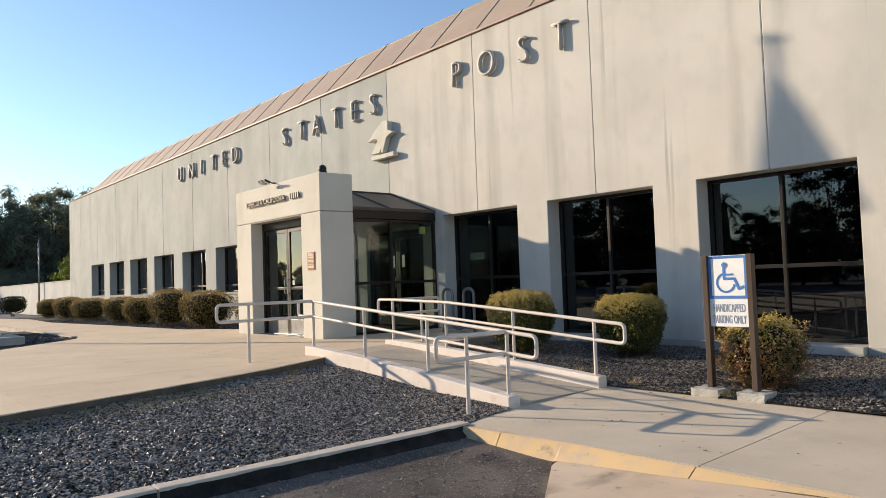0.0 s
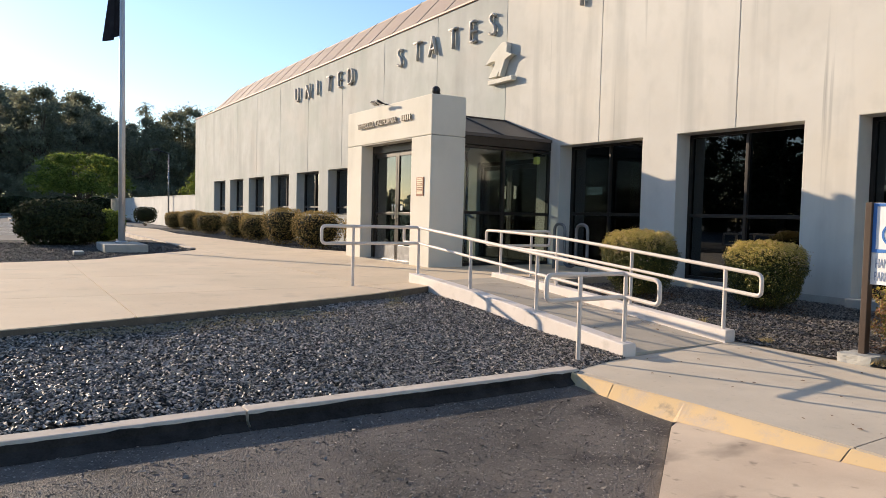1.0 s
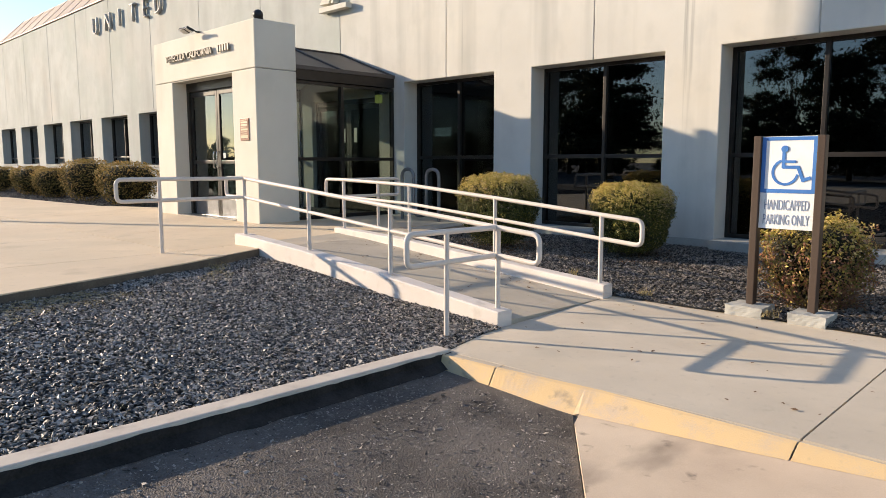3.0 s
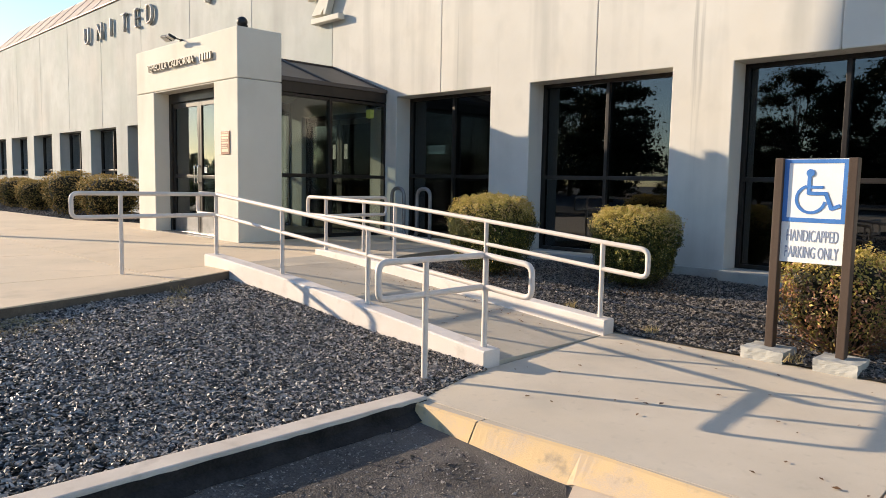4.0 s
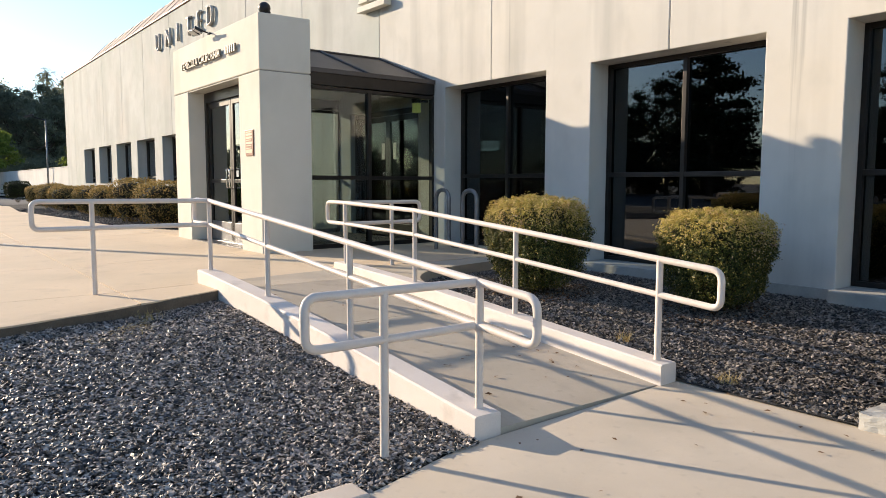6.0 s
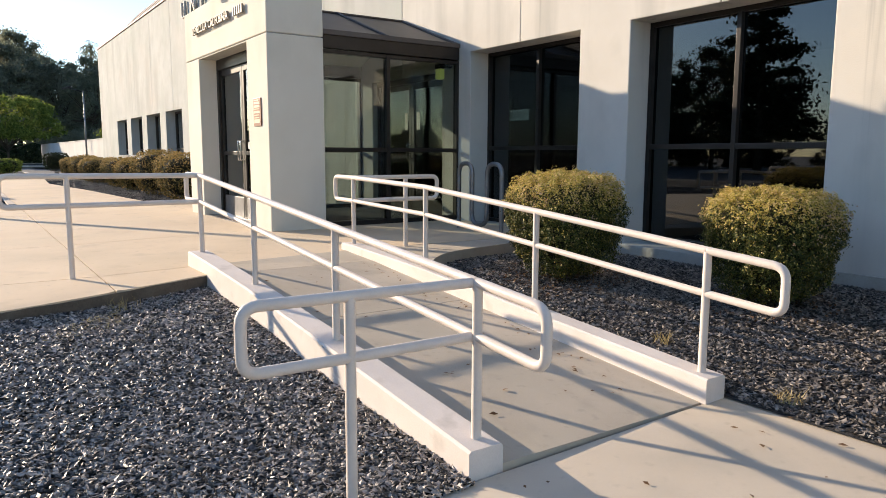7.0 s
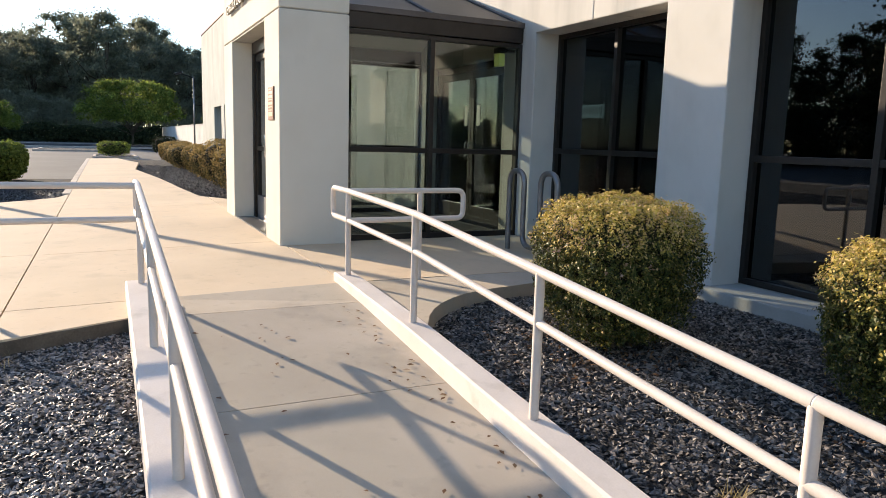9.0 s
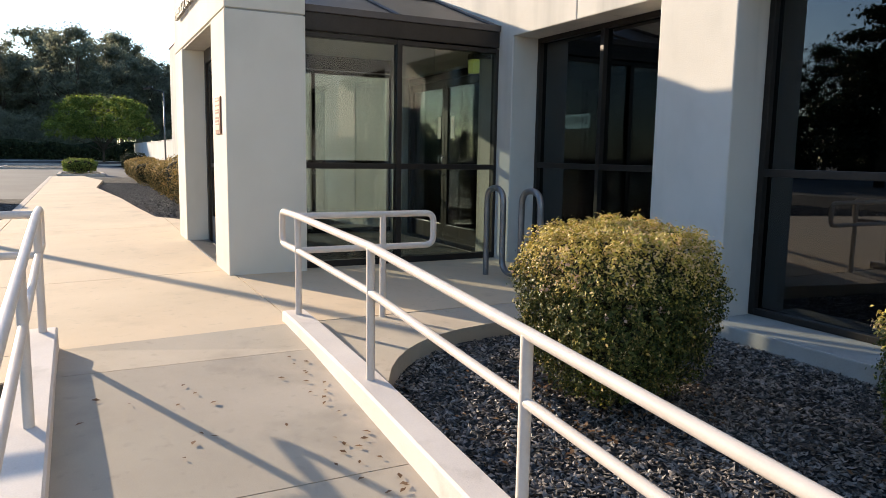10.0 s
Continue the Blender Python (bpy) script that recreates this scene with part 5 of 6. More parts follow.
# ---- shrubs ----
def shrub(name, x, y, z, rx, ry, h, leaves, size, mat, label, seed, boxy=4.2, group="", buds=0, rough_edge=0.06, lit_top=None, litter=0, foot=0.78):
    """A clipped shrub: stems and a near-black core for inner shade in a clumpy skin of small leaves, with paler leaves
    on top as if sunlit.
    """
    rng = np.random.default_rng(seed)
    s = tagged(empty(name, x, y, z), label, "shrub", group)
    hz = h * 0.5

    def shape(d):
        k = (np.abs(d[:, 0]) ** boxy + np.abs(d[:, 1]) ** boxy + np.abs(d[:, 2]) ** boxy) ** (-1 / boxy)
        return d * k[:, None]

    def relief(q):
        v = Vector(q)
        return noise.noise(v * 2.6 + Vector((seed, 0, 0))) + 0.5 * noise.noise(v * 6.0 + Vector((0, seed, 0)))

    def tufts(q):
        return noise.noise(Vector(q) * 8.0 + Vector((0, 0, seed)))

    d = rng.normal(0, 1, (leaves, 3))
    d /= np.linalg.norm(d, axis=1)[:, None]
    p = shape(d)
    clump = np.array([tufts(q) for q in p])
    # leaves thin out downwards so the dark core shows as lower shade
    keep = rng.random(leaves) < np.clip(0.30 + 1.15 * (p[:, 2] + 0.95), 0.22, 1.0) * np.clip(0.85 + 1.1 * clump, 0.25, 1.0)
    d, p, clump, leaves = d[keep], p[keep], clump[keep], int(keep.sum())
    taper = foot + (1 - foot) * np.clip((p[:, 2] + 1) / 1.6, 0, 1)
    wob = np.array([relief(q) for q in p])
    rad = (1 + 1.3 * rough_edge * wob + 0.12 * clump) * (1 - np.minimum(np.abs(rng.normal(0, 0.085, leaves)), 0.22)) + (rng.random(leaves) < 0.03) * rng.uniform(0, 0.10, leaves)
    c = np.stack([p[:, 0] * rx * taper * rad, p[:, 1] * ry * taper * rad, (p[:, 2] * rad + 1) * hz + 0.03], 1)
    face = d * 0.9 + np.array([0, 0, 0.25])
    # paler leaves crowd the top, standing in for sunlight on it
    if lit_top:
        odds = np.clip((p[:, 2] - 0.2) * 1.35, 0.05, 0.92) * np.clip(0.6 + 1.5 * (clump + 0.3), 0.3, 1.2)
        lit_mask = rng.random(leaves) < odds
        top = new("lit_top_leaves", leaf_cloud("lit_top_leaves", c[lit_mask] * np.array([1.01, 1.01, 1.008]), face[lit_mask], size * 1.05, lit_top, rng, 0.6))
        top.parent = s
        top["label"] = "paler leaves with the sunlit top put into their colour"
        c, p, face = c[~lit_mask], p[~lit_mask], face[~lit_mask]
    f = new("foliage", leaf_cloud("foliage", c, face, size, mat, rng, 0.6))
    f.parent = s
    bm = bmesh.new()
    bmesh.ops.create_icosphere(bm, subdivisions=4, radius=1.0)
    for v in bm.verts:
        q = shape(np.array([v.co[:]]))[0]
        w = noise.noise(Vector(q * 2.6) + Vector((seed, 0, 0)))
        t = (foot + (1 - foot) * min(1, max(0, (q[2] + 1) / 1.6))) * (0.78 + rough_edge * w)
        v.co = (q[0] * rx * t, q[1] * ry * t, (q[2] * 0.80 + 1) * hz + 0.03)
    part("core", bm, M_CORE, s, "near-black core painted as the shaded inside")
    rs = random.Random(seed)
    for k in range(7):
        a = 0.9 * k + rs.uniform(-0.3, 0.3)
        q = rs.uniform(0.35, 0.6)
        part("stem", tube(bmesh.new(), [(0.07 * math.cos(a), 0.07 * math.sin(a), -0.16), (rx * q * 0.6 * math.cos(a), ry * q * 0.6 * math.sin(a), h * 0.14), (rx * q * math.cos(a), ry * q * math.sin(a), h * 0.4)], [0.016, 0.012, 0.008], 6), M_BARK, s)
    if buds:
        # small blossoms in loose clusters near the top
        full = np.concatenate([c[p[:, 2] > 0.1]])
        hearts = full[rng.choice(len(full), max(1, buds // 7))]
        pick = (hearts[rng.integers(0, len(hearts), buds)] + rng.normal(0, 0.014, (buds, 3))) * np.array([1.03, 1.03, 1.015])
        nb = new("blossoms", leaf_cloud("blossoms", pick, rng.normal(0, 1, (buds, 3)) + np.array([0, 0, 0.8]), size * 0.85, M_BUD, rng, 0.6, 0.9))
        nb.parent = s
        nb["label"] = "tiny pink blossoms"
    if litter:
        a, q = rng.uniform(0, 6.283, litter), np.sqrt(rng.random(litter))
        lc = np.stack([rx * 1.25 * q * np.cos(a), ry * 1.25 * q * np.sin(a), np.zeros(litter)], 1)
        lc[:, 2] = [right_bed_z(x + u, y + v) + 0.022 - z for u, v in lc[:, :2]]
        tagged(new("leaf_litter", leaf_cloud("leaf_litter", lc + np.array([x, y, z]), np.tile([0.0, 0.0, 1.0], (litter, 1)), 0.015, M_DEAD, rng, 0.5)), "dry red-brown leaves under the shrub", "leaves", kind="stuff")
    return s


shrub("shrub", 4.08, -1.75, -0.14, 0.505, 0.505, 0.95, 95000, 0.0102, M_HEDGE, "clipped rounded green shrub with pink blossoms on gravel", 3, 3.9, group="shrubs under the windows", buds=330, lit_top=M_LITTOP, litter=420)
shrub("shrub", 5.80, -1.12, -0.17, 0.480, 0.480, 0.89, 86000, 0.0102, M_HEDGE, "clipped round green shrub with a paler top on gravel", 5, 3.6, group="shrubs under the windows", buds=260, lit_top=M_LITTOP, litter=300)
shrub("dry_shrub", 8.42, -2.30, -0.36, 0.47, 0.46, 0.83, 15000, 0.0155, M_DRY, "ragged half-dry shrub with red-brown twigs behind the sign", 8, 2.6, "shrubs under the windows", 120, 0.22, M_LITTOP, 260)


def dry_twigs(rx, h, count, seed):
    """Bare red-brown twigs that show through the lower half of the dry shrub."""
    rng = random.Random(seed)
    bm = bmesh.new()
    for k in range(count):
        a, q = rng.uniform(0, 6.283), rng.uniform(0.75, 1.12)
        top = h * rng.uniform(0.12, 0.62)
        foot = Vector((0.12 * math.cos(a), 0.12 * math.sin(a), 0.02))
        tip = Vector((rx * q * math.cos(a + rng.uniform(-0.3, 0.3)), rx * q * math.sin(a + rng.uniform(-0.3, 0.3)), top))
        mid = foot.lerp(tip, 0.55) + Vector((rng.uniform(-0.04, 0.04), rng.uniform(-0.04, 0.04), rng.uniform(-0.03, 0.06)))
        tube(bm, [foot, mid, tip], [0.005, 0.004, 0.002], 5)
        tube(bm, [mid, mid.lerp(tip, 0.7) + Vector((rng.uniform(-0.09, 0.09), rng.uniform(-0.09, 0.09), rng.uniform(-0.02, 0.10)))], [0.003, 0.0015], 4)
    return part("twig_growth", bm, M_TWIG, bpy.data.objects["dry_shrub"], "bare red-brown twigs")


dry_twigs(0.46, 0.83, 110, 6)
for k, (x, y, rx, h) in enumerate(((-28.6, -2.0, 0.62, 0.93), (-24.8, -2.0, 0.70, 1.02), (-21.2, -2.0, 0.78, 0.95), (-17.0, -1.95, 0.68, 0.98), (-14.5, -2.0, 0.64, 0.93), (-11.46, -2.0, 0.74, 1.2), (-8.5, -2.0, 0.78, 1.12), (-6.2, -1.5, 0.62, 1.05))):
    shrub("shrub", x, y, -0.12, rx, rx, h, 8000, 0.027, M_BROWNH, "clipped olive-brown shrub in the row along the facade", 20 + k, 2.8, "row of shrubs along the facade", lit_top=M_LITGOLD, foot=0.76)


def hedge_block(x, y, z, rx, ry, h, leaves, mat, label, seed):
    return shrub("hedge", x, y, z, rx, ry, h, leaves, 0.05, mat, label, seed, 3.2, "", 0, 0.09, foot=0.86)


hedge_block(-11.5, -8.7, -0.14, 1.3, 1.15, 1.27, 20000, M_HEDGEDARK, "large dark clipped hedge on gravel beside the flagpole", 41)
hedge_block(-13.6, -7.45, -0.12, 1.0, 0.75, 0.98, 12000, M_LEAF, "bright green clipped shrub behind the flagpole", 42)


# ---- flagpole ----
def flagpole():
    f = tagged(empty("flagpole", -8.0, -7.53, -0.10), "tall grey metal flagpole on a concrete base", "flagpole")
    part("footing", boxes((-0.85, 0.85, -0.5, 0.5, 0.0, 0.2), bevel=0.02), M_PLINTH, f, "low concrete base")
    bm = bmesh.new()
    tube(bm, [(0, 0, 0.2), (0, 0, 0.24), (0, 0, 0.26)], [0.16, 0.16, 0.10], 20)
    part("collar", bm, M_ALU, f)
    bm = bmesh.new()
    tube(bm, [(0, 0, 0.2), (0, 0, 3.0), (0, 0, 9.6)], [0.085, 0.08, 0.04], 18)
    part("pole", bm, M_ALU, f)
    bm = bmesh.new()
    bmesh.ops.create_uvsphere(bm, u_segments=14, v_segments=8, radius=0.09)
    bmesh.ops.transform(bm, matrix=pose(0, 0, 9.7), verts=bm.verts)
    part("finial", bm, M_ALU, f, smooth=True)
    part("halyard", tube(bmesh.new(), [(0.10, 0, 1.2), (0.07, 0, 9.5)], 0.006, 5), M_RAIL, f)
    # drooping flags: folded cloth that widens downwards
    for z0, z1, w, seed, nm in ((9.45, 7.15, 1.30, 1, "upper_flag"), (7.6, 5.45, 0.42, 2, "lower_flag")):
        lead = 0.28 if nm == "upper_flag" else 0.0
        ux, uy = (1.0, -0.15) if lead else (-0.55, -0.75)
        bm = bmesh.new()
        nu, nv = 28, 16
        rows = []
        for j in range(nv + 1):
            v = j / nv
            row = []
            for i in range(nu + 1):
                u = i / nu
                wid = w * (0.10 + 0.90 * v ** 0.9 if lead else 0.55 + 0.45 * v)
                off = wid * (u - lead)
                fold = 0.10 * math.sin(u * 15 + seed) * (0.3 + v) * u
                z = z0 + (z1 - z0) * v - 0.35 * u * (1 - v) + 0.12 * u * math.sin(3 * u + seed)
                row.append(bm.verts.new(((0.0 if lead else -0.08) + off * ux + fold, off * uy + fold * (0.15 if lead else 0.8), z)))
            rows.append(row)
        for a, b in zip(rows, rows[1:]):
            for i in range(nu):
                bm.faces.new((a[i], a[i + 1], b[i + 1], b[i]))
        bmesh.ops.solidify(bm, geom=bm.faces[:], thickness=0.006)
        part(nm, bm, M_FLAG, f, "dark drooping flag cloth", smooth=True)


flagpole()


def ground_light(x, y, z):
    g = tagged(empty("ground_light", x, y, z), "small pale ground flood light lying in the gravel by the flagpole", "ground light")
    part("housing", boxes((-0.16, 0.16, -0.11, 0.11, 0.0, 0.07), bevel=0.012), M_STEEL, g)
    part("lens", boxes((-0.145, 0.145, -0.095, 0.095, 0.071, 0.082), bevel=0.004), M_NOTICE, g, "pale glass lens")


ground_light(-6.5, -8.65, -0.09)


# ---- trees ----
def tree_variant(kind, seed):
    """Trunk, limbs and a crown of many small leaf clumps; returns the meshes."""
    rng = np.random.default_rng(seed)
    h = {"round": 6.2, "big": 16.0, "conifer": 15.0, "olive": 13.0, "oak": 16.0}[kind]
    bm = bmesh.new()
    trunk_h = h * {"round": 0.30, "big": 0.55, "conifer": 0.95, "olive": 0.6, "oak": 0.5}[kind]
    r0 = h * 0.018
    tube(bm, [(0, 0, -0.4), (0.02 * h * 0.3, 0, trunk_h * 0.5), (0, 0.01 * h, trunk_h)], [r0 * 1.2, r0 * 0.9, r0 * 0.45], 10)
    blobs = []
    if kind == "conifer":
        for k in range(46):
            z = h * (0.18 + 0.80 * k / 46)
            reach = h * 0.23 * (1 - k / 46) ** 0.75 + 0.35
            a = rng.uniform(0, 6.283)
            reach *= rng.uniform(0.65, 1.1)
            tip = (math.cos(a) * reach, math.sin(a) * reach, z + rng.uniform(-0.3, 0.2))
            tube(bm, [(0, 0, z - 0.1 * reach), tip], [0.06, 0.02], 5)
            for q in (0.4, 0.7, 1.0):
                blobs.append((tip[0] * q, tip[1] * q, tip[2], reach * 0.36 + 0.28, 0.45))
    else:
        n = {"round": 300, "big": 120, "olive": 130, "oak": 130}[kind]
        wide = {"round": 0.74, "big": 0.36, "olive": 0.38, "oak": 0.42}[kind] * h
        z_lo = {"round": 0.36, "big": 0.18, "olive": 0.2, "oak": 0.08}[kind] * h
        for k in range(n):
            a, q = rng.uniform(0, 6.283), math.sqrt(rng.uniform(0.02 if kind != "round" else 0.15, 1))
            z = z_lo + (h - z_lo) * rng.uniform(0.06, 0.90 if kind == "round" else 0.98)
            f = (z - z_lo) / (h - z_lo)
            env = math.sin(math.pi * min(1, 0.18 + 0.82 * f)) ** 0.6 if kind != "round" else math.sqrt(max(0.05, 1 - (max(0, f - 0.12)) ** 2))
            p = (math.cos(a) * q * wide * env, math.sin(a) * q * wide * env, z)
            if k % (14 if kind == "round" else 5) == 0:
                tube(bm, [(0, 0, trunk_h * rng.uniform(0.5, 0.95)), (p[0] * 0.5, p[1] * 0.5, (trunk_h * 0.7 + p[2]) / 2), p], [r0 * 0.4, r0 * 0.25, r0 * 0.08], 6)
            blobs.append((*p, h * (rng.uniform(0.045, 0.085) if kind == "round" else rng.uniform(0.035, 0.085)), 0.75 if kind != "olive" else 1.2))
    count = {"round": 32000, "big": 26000, "conifer": 30000, "olive": 26000, "oak": 26000}[kind]
    bl = np.array(blobs)
    wgt = bl[:, 3] ** 2
    pick = bl[rng.choice(len(bl), count, p=wgt / wgt.sum())]
    d = rng.normal(0, 1, (count, 3))
    d /= np.linalg.norm(d, axis=1)[:, None]
    rad = np.minimum(np.abs(rng.normal(0, 0.72, count)), 1.5)
    c = pick[:, :3] + d * np.stack([pick[:, 3] * rad, pick[:, 3] * rad, pick[:, 3] * pick[:, 4] * rad], 1)
    size = {"round": 0.11, "big": 0.175, "conifer": 0.17, "olive": 0.16, "oak": 0.18}[kind]
    # conifer and oak stand only in reflections and take the darkened leaves
    mat = {"round": M_LEAF, "big": M_LEAFD, "conifer": M_LEAFREFL, "olive": M_LEAFO, "oak": M_LEAFREFL}[kind]
    crown = leaf_cloud("crown", c, d, size, mat, rng, 0.8)
    return mesh_of("trunk", bm, M_BARK, True), crown


TREE_LABEL = {"round": ("broad bright green rounded tree in the parking lot", "parking lot trees"), "big": ("tall dark leafy tree in the backlit tree belt", "tree belt"),
              "conifer": ("tall dark pine with layered boughs", "tree belt"), "olive": ("tall olive-green tree in the backlit tree belt", "tree belt"), "oak": ("broad tree across the road, its leaves darkened for the window glass", "trees across the road")}
TREES = {}


def tree(kind, seed, x, y, z, scale, turn):
    if (kind, seed) not in TREES:
        TREES[kind, seed] = tree_variant(kind, seed)
    trunk, crown = TREES[kind, seed]
    t = empty("tree", x, y, z)
    label, group = TREE_LABEL[kind]
    tagged(t, label, "tree", group)
    for nm, me in (("trunk", trunk), ("crown", crown)):
        o = new(nm, me)
        o.parent = t
    t.rotation_euler, t.scale = (0, 0, turn), (scale,) * 3
    return t


rt = random.Random(17)


def belt_height(x, y):
    """The belt is lower in the stretch where the palms stand out of it."""
    a = (y + 10.0) / (12.0 - x)
    if y < -42:
        return 0.4
    return lerp_table([(0.115, 1.0), (0.132, 0.74), (0.172, 0.74), (0.19, 0.98), (1.0, 0.98)], a)


# belt beyond the lot, west and south-west
for k in range(46):
    y = -118 + 3.8 * k + rt.uniform(-1.5, 1.5)
    x = -116 - rt.uniform(0, 22) + (0.12 * y if y < 0 else -0.1 * y)
    kind = rt.choice(["big", "big", "olive", "big", "olive"])
    tree(kind, rt.choice([1, 2, 3]), x, y, -0.5, rt.uniform(1.08, 1.52) * belt_height(x, y), rt.uniform(0, 6.28))
for k in range(40):
    y = -112 + 4.2 * k + rt.uniform(-1.5, 1.5)
    x = -140 - rt.uniform(0, 12) + (0.12 * y if y < 0 else -0.1 * y)
    tree(rt.choice(["big", "olive", "big"]), rt.choice([1, 2, 3]), x, y, -0.8, rt.uniform(1.05, 1.4) * belt_height(x, y), rt.uniform(0, 6.28))
# under-storey that closes the belt
for k in range(48):
    y = -118 + 3.7 * k + rt.uniform(-1, 1)
    tree(rt.choice(["big", "olive"]), rt.choice([1, 2, 3]), -107 - rt.uniform(0, 5) + (0.12 * y if y < 0 else 0), y, -4.6, rt.uniform(0.6, 0.76) * (0.6 if y < -42 else 1.0), rt.uniform(0, 6.28))
# low dark hedge that closes the foot of the belt
hr = np.random.default_rng(5)
hn = 44000
hc = np.stack([hr.normal(-103.5, 0.9, hn), hr.uniform(-44, 44, hn), 2.6 * hr.uniform(0, 1, hn) ** 0.8 - 0.5], 1)
hc[:, 2] += 0.35 * np.sin(hc[:, 1] * 0.9) * np.sin(hc[:, 1] * 0.37)
tagged(new("far_hedge", leaf_cloud("far_hedge", hc, hr.normal(0, 1, (hn, 3)), 0.20, M_HEDGEDARK, hr, 0.8)), "long dark hedge at the foot of the tree belt", "hedge", kind="stuff")
tree("round", 1, -80.0, -2.0, -0.3, 1.2, 0.4)
tree("round", 2, -74.0, -15.5, -0.3, 0.72, 2.0)
tree("round", 1, -44.0, 5.0, -0.3, 0.75, 3.0)
# trees over the road, seen in the window glass
for kind, seed, x, y, size in (("conifer", 2, -18.2, -36, 0.92), ("oak", 1, -33, -52, 0.72), ("oak", 2, 4, -50, 0.8), ("conifer", 1, 14, -52, 0.8), ("oak", 2, 24, -50, 0.85),
                               ("oak", 2, -44, -56, 0.85), ("oak", 1, -60, -47, 0.9), ("oak", 2, -50, -44, 0.85), ("oak", 1, -66, -57, 0.95), ("conifer", 3, -46, -48, 0.9), ("oak", 1, -39, -47, 0.8), ("oak", 1, 34, -50, 0.9), ("oak", 1, -56, -60, 0.85)):
    tree(kind, seed, x, y, -0.6, size, rt.uniform(0, 6.28))
for k, (x, h) in enumerate(((-14.5, 6.3), (-11.5, 7.2), (-8.5, 10.2), (-5.0, 9.6), (-1.5, 10.8), (2.5, 9.8), (6.0, 10.4), (10.0, 9.6))):
    tree("oak", 1 + k % 2, x, -45 - 1.5 * (k % 2), -0.6, h / 16.0, 1.1 * k)
for k in range(34):
    tree("oak", 1 + k % 2, -70 + 3.9 * k + rt.uniform(-1, 1), -60 - rt.uniform(0, 6), -1.4, rt.uniform(0.36, 0.48), rt.uniform(0, 6.28))


def palm(x, y, z, h, seed, spread=1.0):
    rng = random.Random(seed)
    t = tagged(empty("palm_tree", x, y, z), "tall fan palm above the tree belt", "palm tree", "palms")
    bm = bmesh.new()
    tube(bm, [(0, 0, -0.5), (0.1, 0, h * 0.5), (0.0, 0.1, h)], [0.45, 0.32, 0.25], 10)
    part("trunk", bm, M_BARK, t)
    bm = bmesh.new()
    for k in range(44):
        a, el = rng.uniform(0, 6.283), rng.uniform(-0.9, 1.2)
        L = 2.6 * spread * rng.uniform(0.8, 1.15)
        u = Vector((math.cos(a), math.sin(a), 0))
        side = Vector((-math.sin(a), math.cos(a), 0))
        base = Vector((0, 0, h))
        pts = [base + u * (L * q * math.cos(el)) + Vector((0, 0, L * (q * math.sin(el) - 0.45 * q * q))) for q in (0, 0.35, 0.6, 0.8, 1.0)]
        for j in range(9):
            b = (j - 4) / 4
            tip = pts[4] + side * b * L * 0.42 - u * abs(b) * L * 0.22 - Vector((0, 0, 0.25 * abs(b) * L * 0.6))
            root = pts[2]
            w = side * 0.07 * spread
            bm.faces.new([bm.verts.new(root - w), bm.verts.new(root + w), bm.verts.new(tip)])
        w = side * 0.04
        for p, q in zip(pts, pts[1:3]):
            bm.faces.new([bm.verts.new(p - w), bm.verts.new(p + w), bm.verts.new(q + w), bm.verts.new(q - w)])
    part("fronds", bm, M_LEAFD, t)


palm(-175, 20.5, -1.0, 26.5, 3, 1.1)
palm(-178, 23.6, -1.0, 22.0, 4, 1.0)
palm(-14.3, -40, -0.6, 6.9, 5, 0.62)


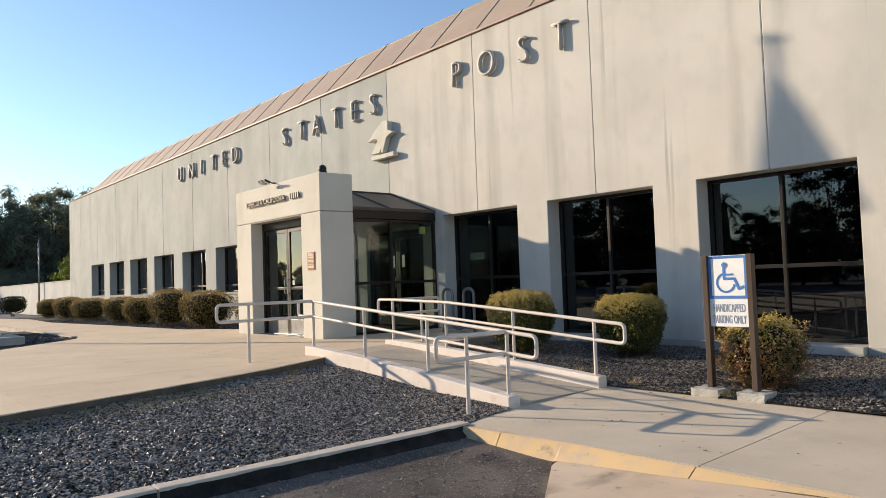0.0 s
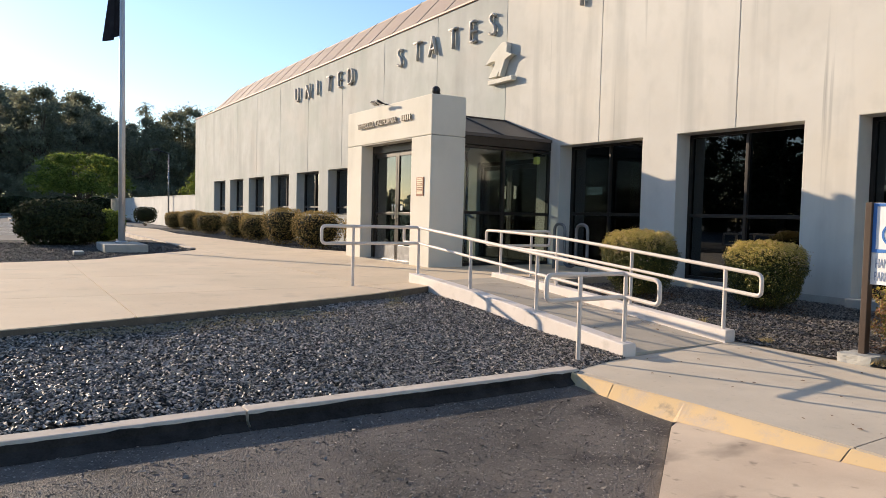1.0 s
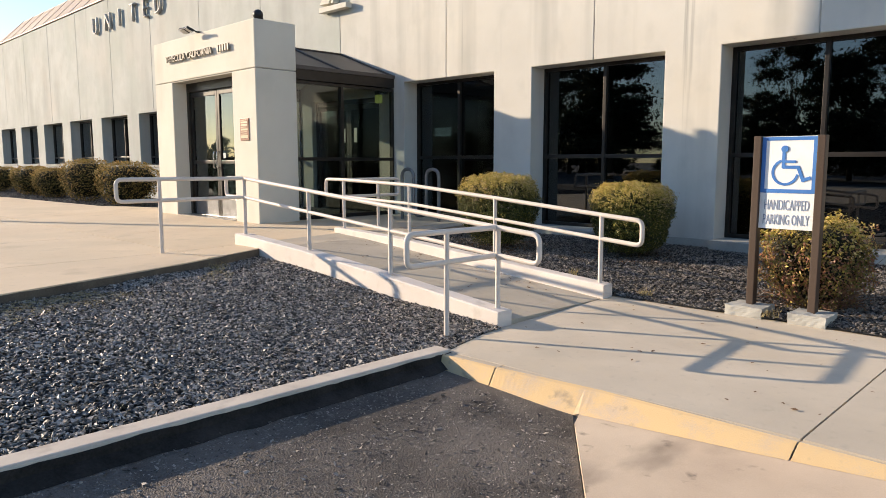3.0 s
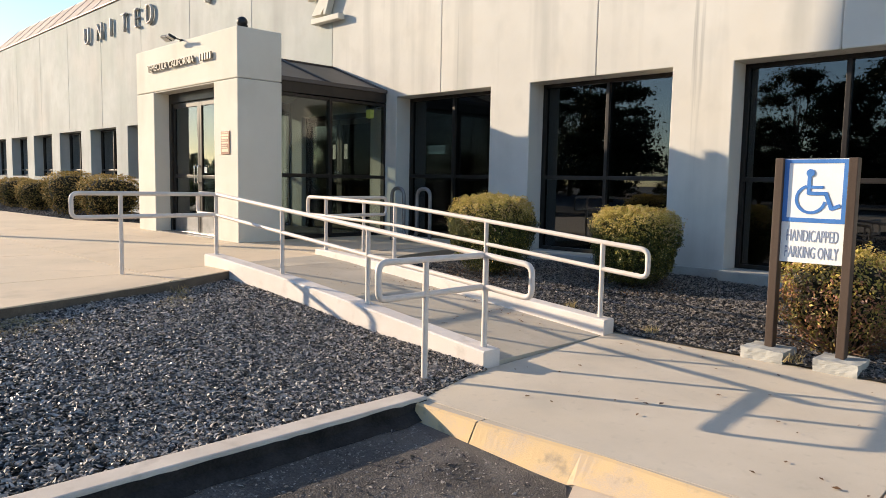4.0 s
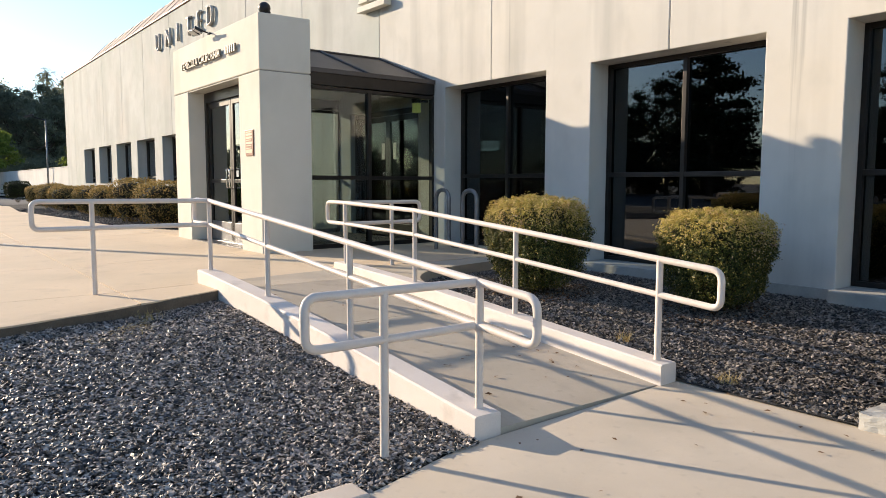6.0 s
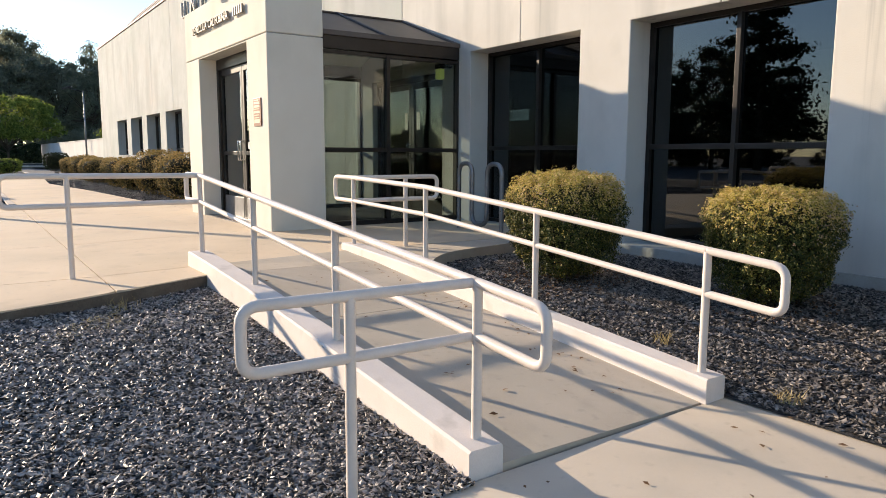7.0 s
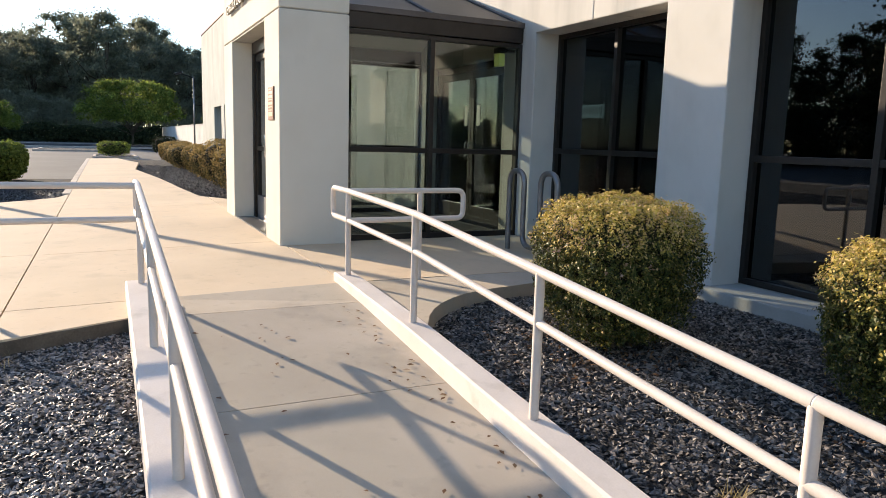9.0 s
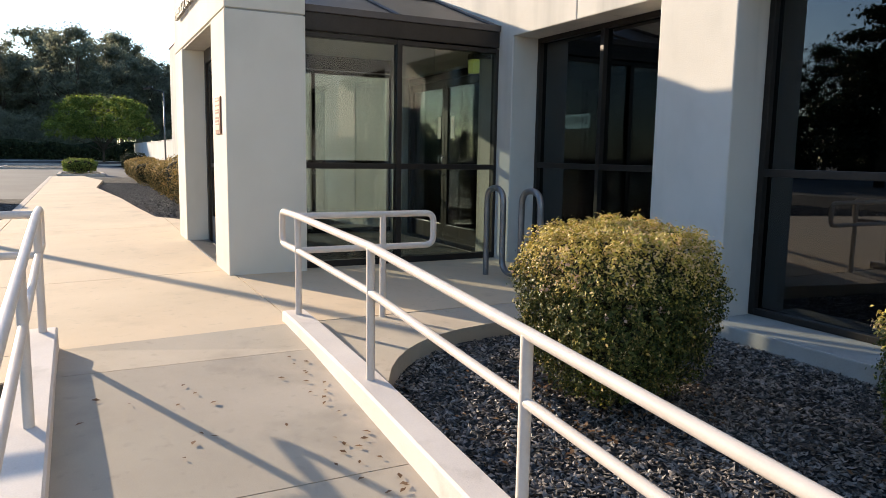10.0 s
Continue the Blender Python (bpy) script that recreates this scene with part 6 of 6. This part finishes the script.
# ---- lot and boundary ----
def lot_things():
    w = tagged(empty("boundary_wall", -60, 1.3, -0.4), "long low white painted boundary wall", "wall", kind="structure")
    for k in range(8):
        xa = -33.0 + 60 - (k + 1) * 6.0
        part("wall_section", boxes((xa + 0.01, xa + 5.99, -0.1, 0.1, 0.0, 2.33), bevel=0.01), M_FENCEW, w)
        part("wall_cap", boxes((xa + 0.01, xa + 5.99, -0.13, 0.13, 2.332, 2.39), bevel=0.008), M_FENCEW, w)
    lamp = tagged(empty("street_lamp", -62, 2.6, -0.3), "slim dark lamp post with one angled head", "street lamp")
    lamp.location = (-46.0, 0.95, -0.3)
    part("pole", tube(bmesh.new(), [(0, 0, 0), (0, 0, 5.55)], [0.065, 0.045], 10), M_STEEL, lamp)
    part("base", boxes((-0.18, 0.18, -0.18, 0.18, 0.0, 0.3), bevel=0.02), M_PLINTH, lamp)
    part("arm", tube(bmesh.new(), [(0, 0, 5.5), (-0.2, -0.75, 5.72)], 0.04, 8), M_BRONZE, lamp)
    bm = boxes((-0.16, 0.16, -0.30, 0.30, -0.06, 0.06), bevel=0.03)
    bmesh.ops.transform(bm, matrix=pose(-0.25, -0.95, 5.76, 15, 0, -15), verts=bm.verts)
    part("head", bm, M_BRONZE, lamp)
    # planting islands with kerbs
    for x0, x1, y0, y1 in ((-40, -35.2, -5.5, -3.2), (-58, -50, -9.5, -4.5), (-84, -66, -22, 9)):
        isl = tagged(empty("planting_island", (x0 + x1) / 2, (y0 + y1) / 2, -0.25), "kerbed planting island in the parking lot", "planting island", kind="structure")
        hx, hy = (x1 - x0) / 2, (y1 - y0) / 2
        part("kerb_ring", boxes((-hx, hx, -hy, -hy + 0.16, 0, 0.17), (-hx, hx, hy - 0.16, hy, 0, 0.17), (-hx, -hx + 0.16, -hy + 0.16, hy - 0.16, 0, 0.17), (hx - 0.16, hx, -hy + 0.16, hy - 0.16, 0, 0.17), bevel=0.01), M_KERB, isl)
        part("soil", boxes((-hx + 0.16, hx - 0.16, -hy + 0.16, hy - 0.16, 0, 0.13)), M_EARTH, isl)
    hedge_block(-37.4, -4.4, -0.12, 0.75, 0.88, 0.80, 4000, M_LEAF, "small bright green clipped hedge in a parking island", 43)
    hedge_block(-42.5, -1.3, -0.12, 0.8, 0.8, 1.15, 3500, M_HEDGEDARK, "dark clipped shrub near the end of the walk", 44)
    # kerb between walk and lot
    k = tagged(empty("walk_kerb"), "pale concrete kerb between the walk and the parking lot", "kerb", kind="structure")
    for i in range(8):
        xa = -31.0 + i * 2.8
        part("kerbstone", boxes((xa + 0.006, xa + 2.794, -5.70, -5.556, -0.4, -0.055), bevel=0.012), M_KERB, k)
    # bay lines
    bm = bmesh.new()
    for i in range(9):
        box(bm, -22.0 - i * 2.8 - 0.05, -22.0 - i * 2.8 + 0.05, -14.5, -9.5, -0.2, -0.192)
    tagged(part("bay_lines", bm, M_NOTICE), "worn white bay lines painted on the asphalt", "road marking", kind="structure")


lot_things()


# ---- small litter ----
def litter():
    rng = np.random.default_rng(77)
    n = 80
    x = rng.uniform(2.9, 6.4, n)
    y = np.where(rng.random(n) < 0.6, -3.22 - np.abs(rng.normal(0, 0.12, n)), rng.uniform(-4.5, -3.2, n))
    c = np.stack([x, y, np.array([ramp_z(a, b) + 0.008 for a, b in zip(x, y)])], 1)
    m = 45
    x2, y2 = rng.uniform(6.8, 10.0, m), rng.uniform(-5.3, -2.95, m)
    c2 = np.stack([x2, y2, np.array([walk_z(a, b) + 0.007 for a, b in zip(x2, y2)])], 1)
    k = 90
    x3, y3 = rng.uniform(3.3, 4.8, k), rng.normal(-2.3, 0.3, k)
    c3 = np.stack([x3, y3, np.array([right_bed_z(a, b) + 0.03 for a, b in zip(x3, y3)])], 1)
    cc = np.concatenate([c, c2, c3])
    me = leaf_cloud("dead_leaves", cc, np.tile([0.0, 0.0, 1.0], (len(cc), 1)), 0.020, M_DEAD, rng, 0.12)
    tagged(new("dead_leaves", me), "scattered dry brown leaves on the ramp and walk", "leaves", kind="stuff")
    # crumbs of stone on the asphalt
    drive = lambda a, b: 6.93 < a < 8.1 + (-5.8 - b) * 0.75
    chips("asphalt_aggregate", 6.93, 10.5, -10.5, -5.82, 26000, lambda a, b: road_z(a, b) - 0.003, drive, 0.0085, "coarse stones standing out of the worn asphalt", 31, M_GRIT)
    chips("loose_grit", 6.95, 9.6, -9.5, -5.85, 420, lambda a, b: road_z(a, b) + 0.003, drive, 0.014, "loose grit on the asphalt", 32, M_GRIT)


litter()


def dry_tuft(x, y, z, seed, size):
    rng = random.Random(seed)
    t = tagged(empty("dry_weed", x, y, z), "small tuft of dry straw-coloured grass in the gravel", "weed", "dry weeds")
    bm = bmesh.new()
    for k in range(46):
        a, q = rng.uniform(0, 6.283), rng.uniform(0.02, size)
        px, py = q * math.cos(a), q * math.sin(a)
        h, w = rng.uniform(0.03, 0.09), 0.004
        lean = Vector((rng.uniform(-0.06, 0.06), rng.uniform(-0.06, 0.06), h))
        o = Vector((px, py, 0.0))
        side = Vector((w * math.cos(a + 1.5), w * math.sin(a + 1.5), 0))
        bm.faces.new([bm.verts.new(o - side), bm.verts.new(o + side), bm.verts.new(o + lean)])
    part("blade_tuft", bm, M_STRAW, t)


M_STRAW = leafy("straw", [(0.26, 0.20, 0.09), (0.38, 0.30, 0.14), (0.46, 0.38, 0.20)])
for x, y, zf, seed, size in ((3.15, -5.55, left_bed_z, 1, 0.16), (6.95, -2.80, right_bed_z, 2, 0.09), (8.25, -2.93, right_bed_z, 3, 0.10), (5.9, -2.55, right_bed_z, 4, 0.08)):
    dry_tuft(x, y, zf(x, y) + 0.01, seed, size)


def straw_litter():
    """Dry straw blown against the rim of the plaza."""
    rng = np.random.default_rng(91)
    n = 5200
    t = rng.uniform(0, 1, n)
    y = -5.6 - 4.6 * t
    x = np.array([lerp_table([(-b, a) for a, b in DIAGONAL], -v) for v in y]) + 0.10 + np.abs(rng.normal(0, 0.26, n))
    patch = np.array([noise.noise(Vector((a * 1.3, b * 1.3, 4.0))) for a, b in zip(x, y)])
    ok = patch > 0.02
    c = np.stack([x, y, np.array([left_bed_z(a, b) + 0.026 for a, b in zip(x, y)])], 1)[ok]
    me = leaf_cloud("straw_litter", c, np.tile([0.0, 0.0, 1.0], (len(c), 1)), 0.026, M_STRAW, rng, 0.25, 0.10)
    tagged(new("straw_litter", me), "dry straw and dust on the gravel beside the plaza", "straw", kind="stuff")


straw_litter()
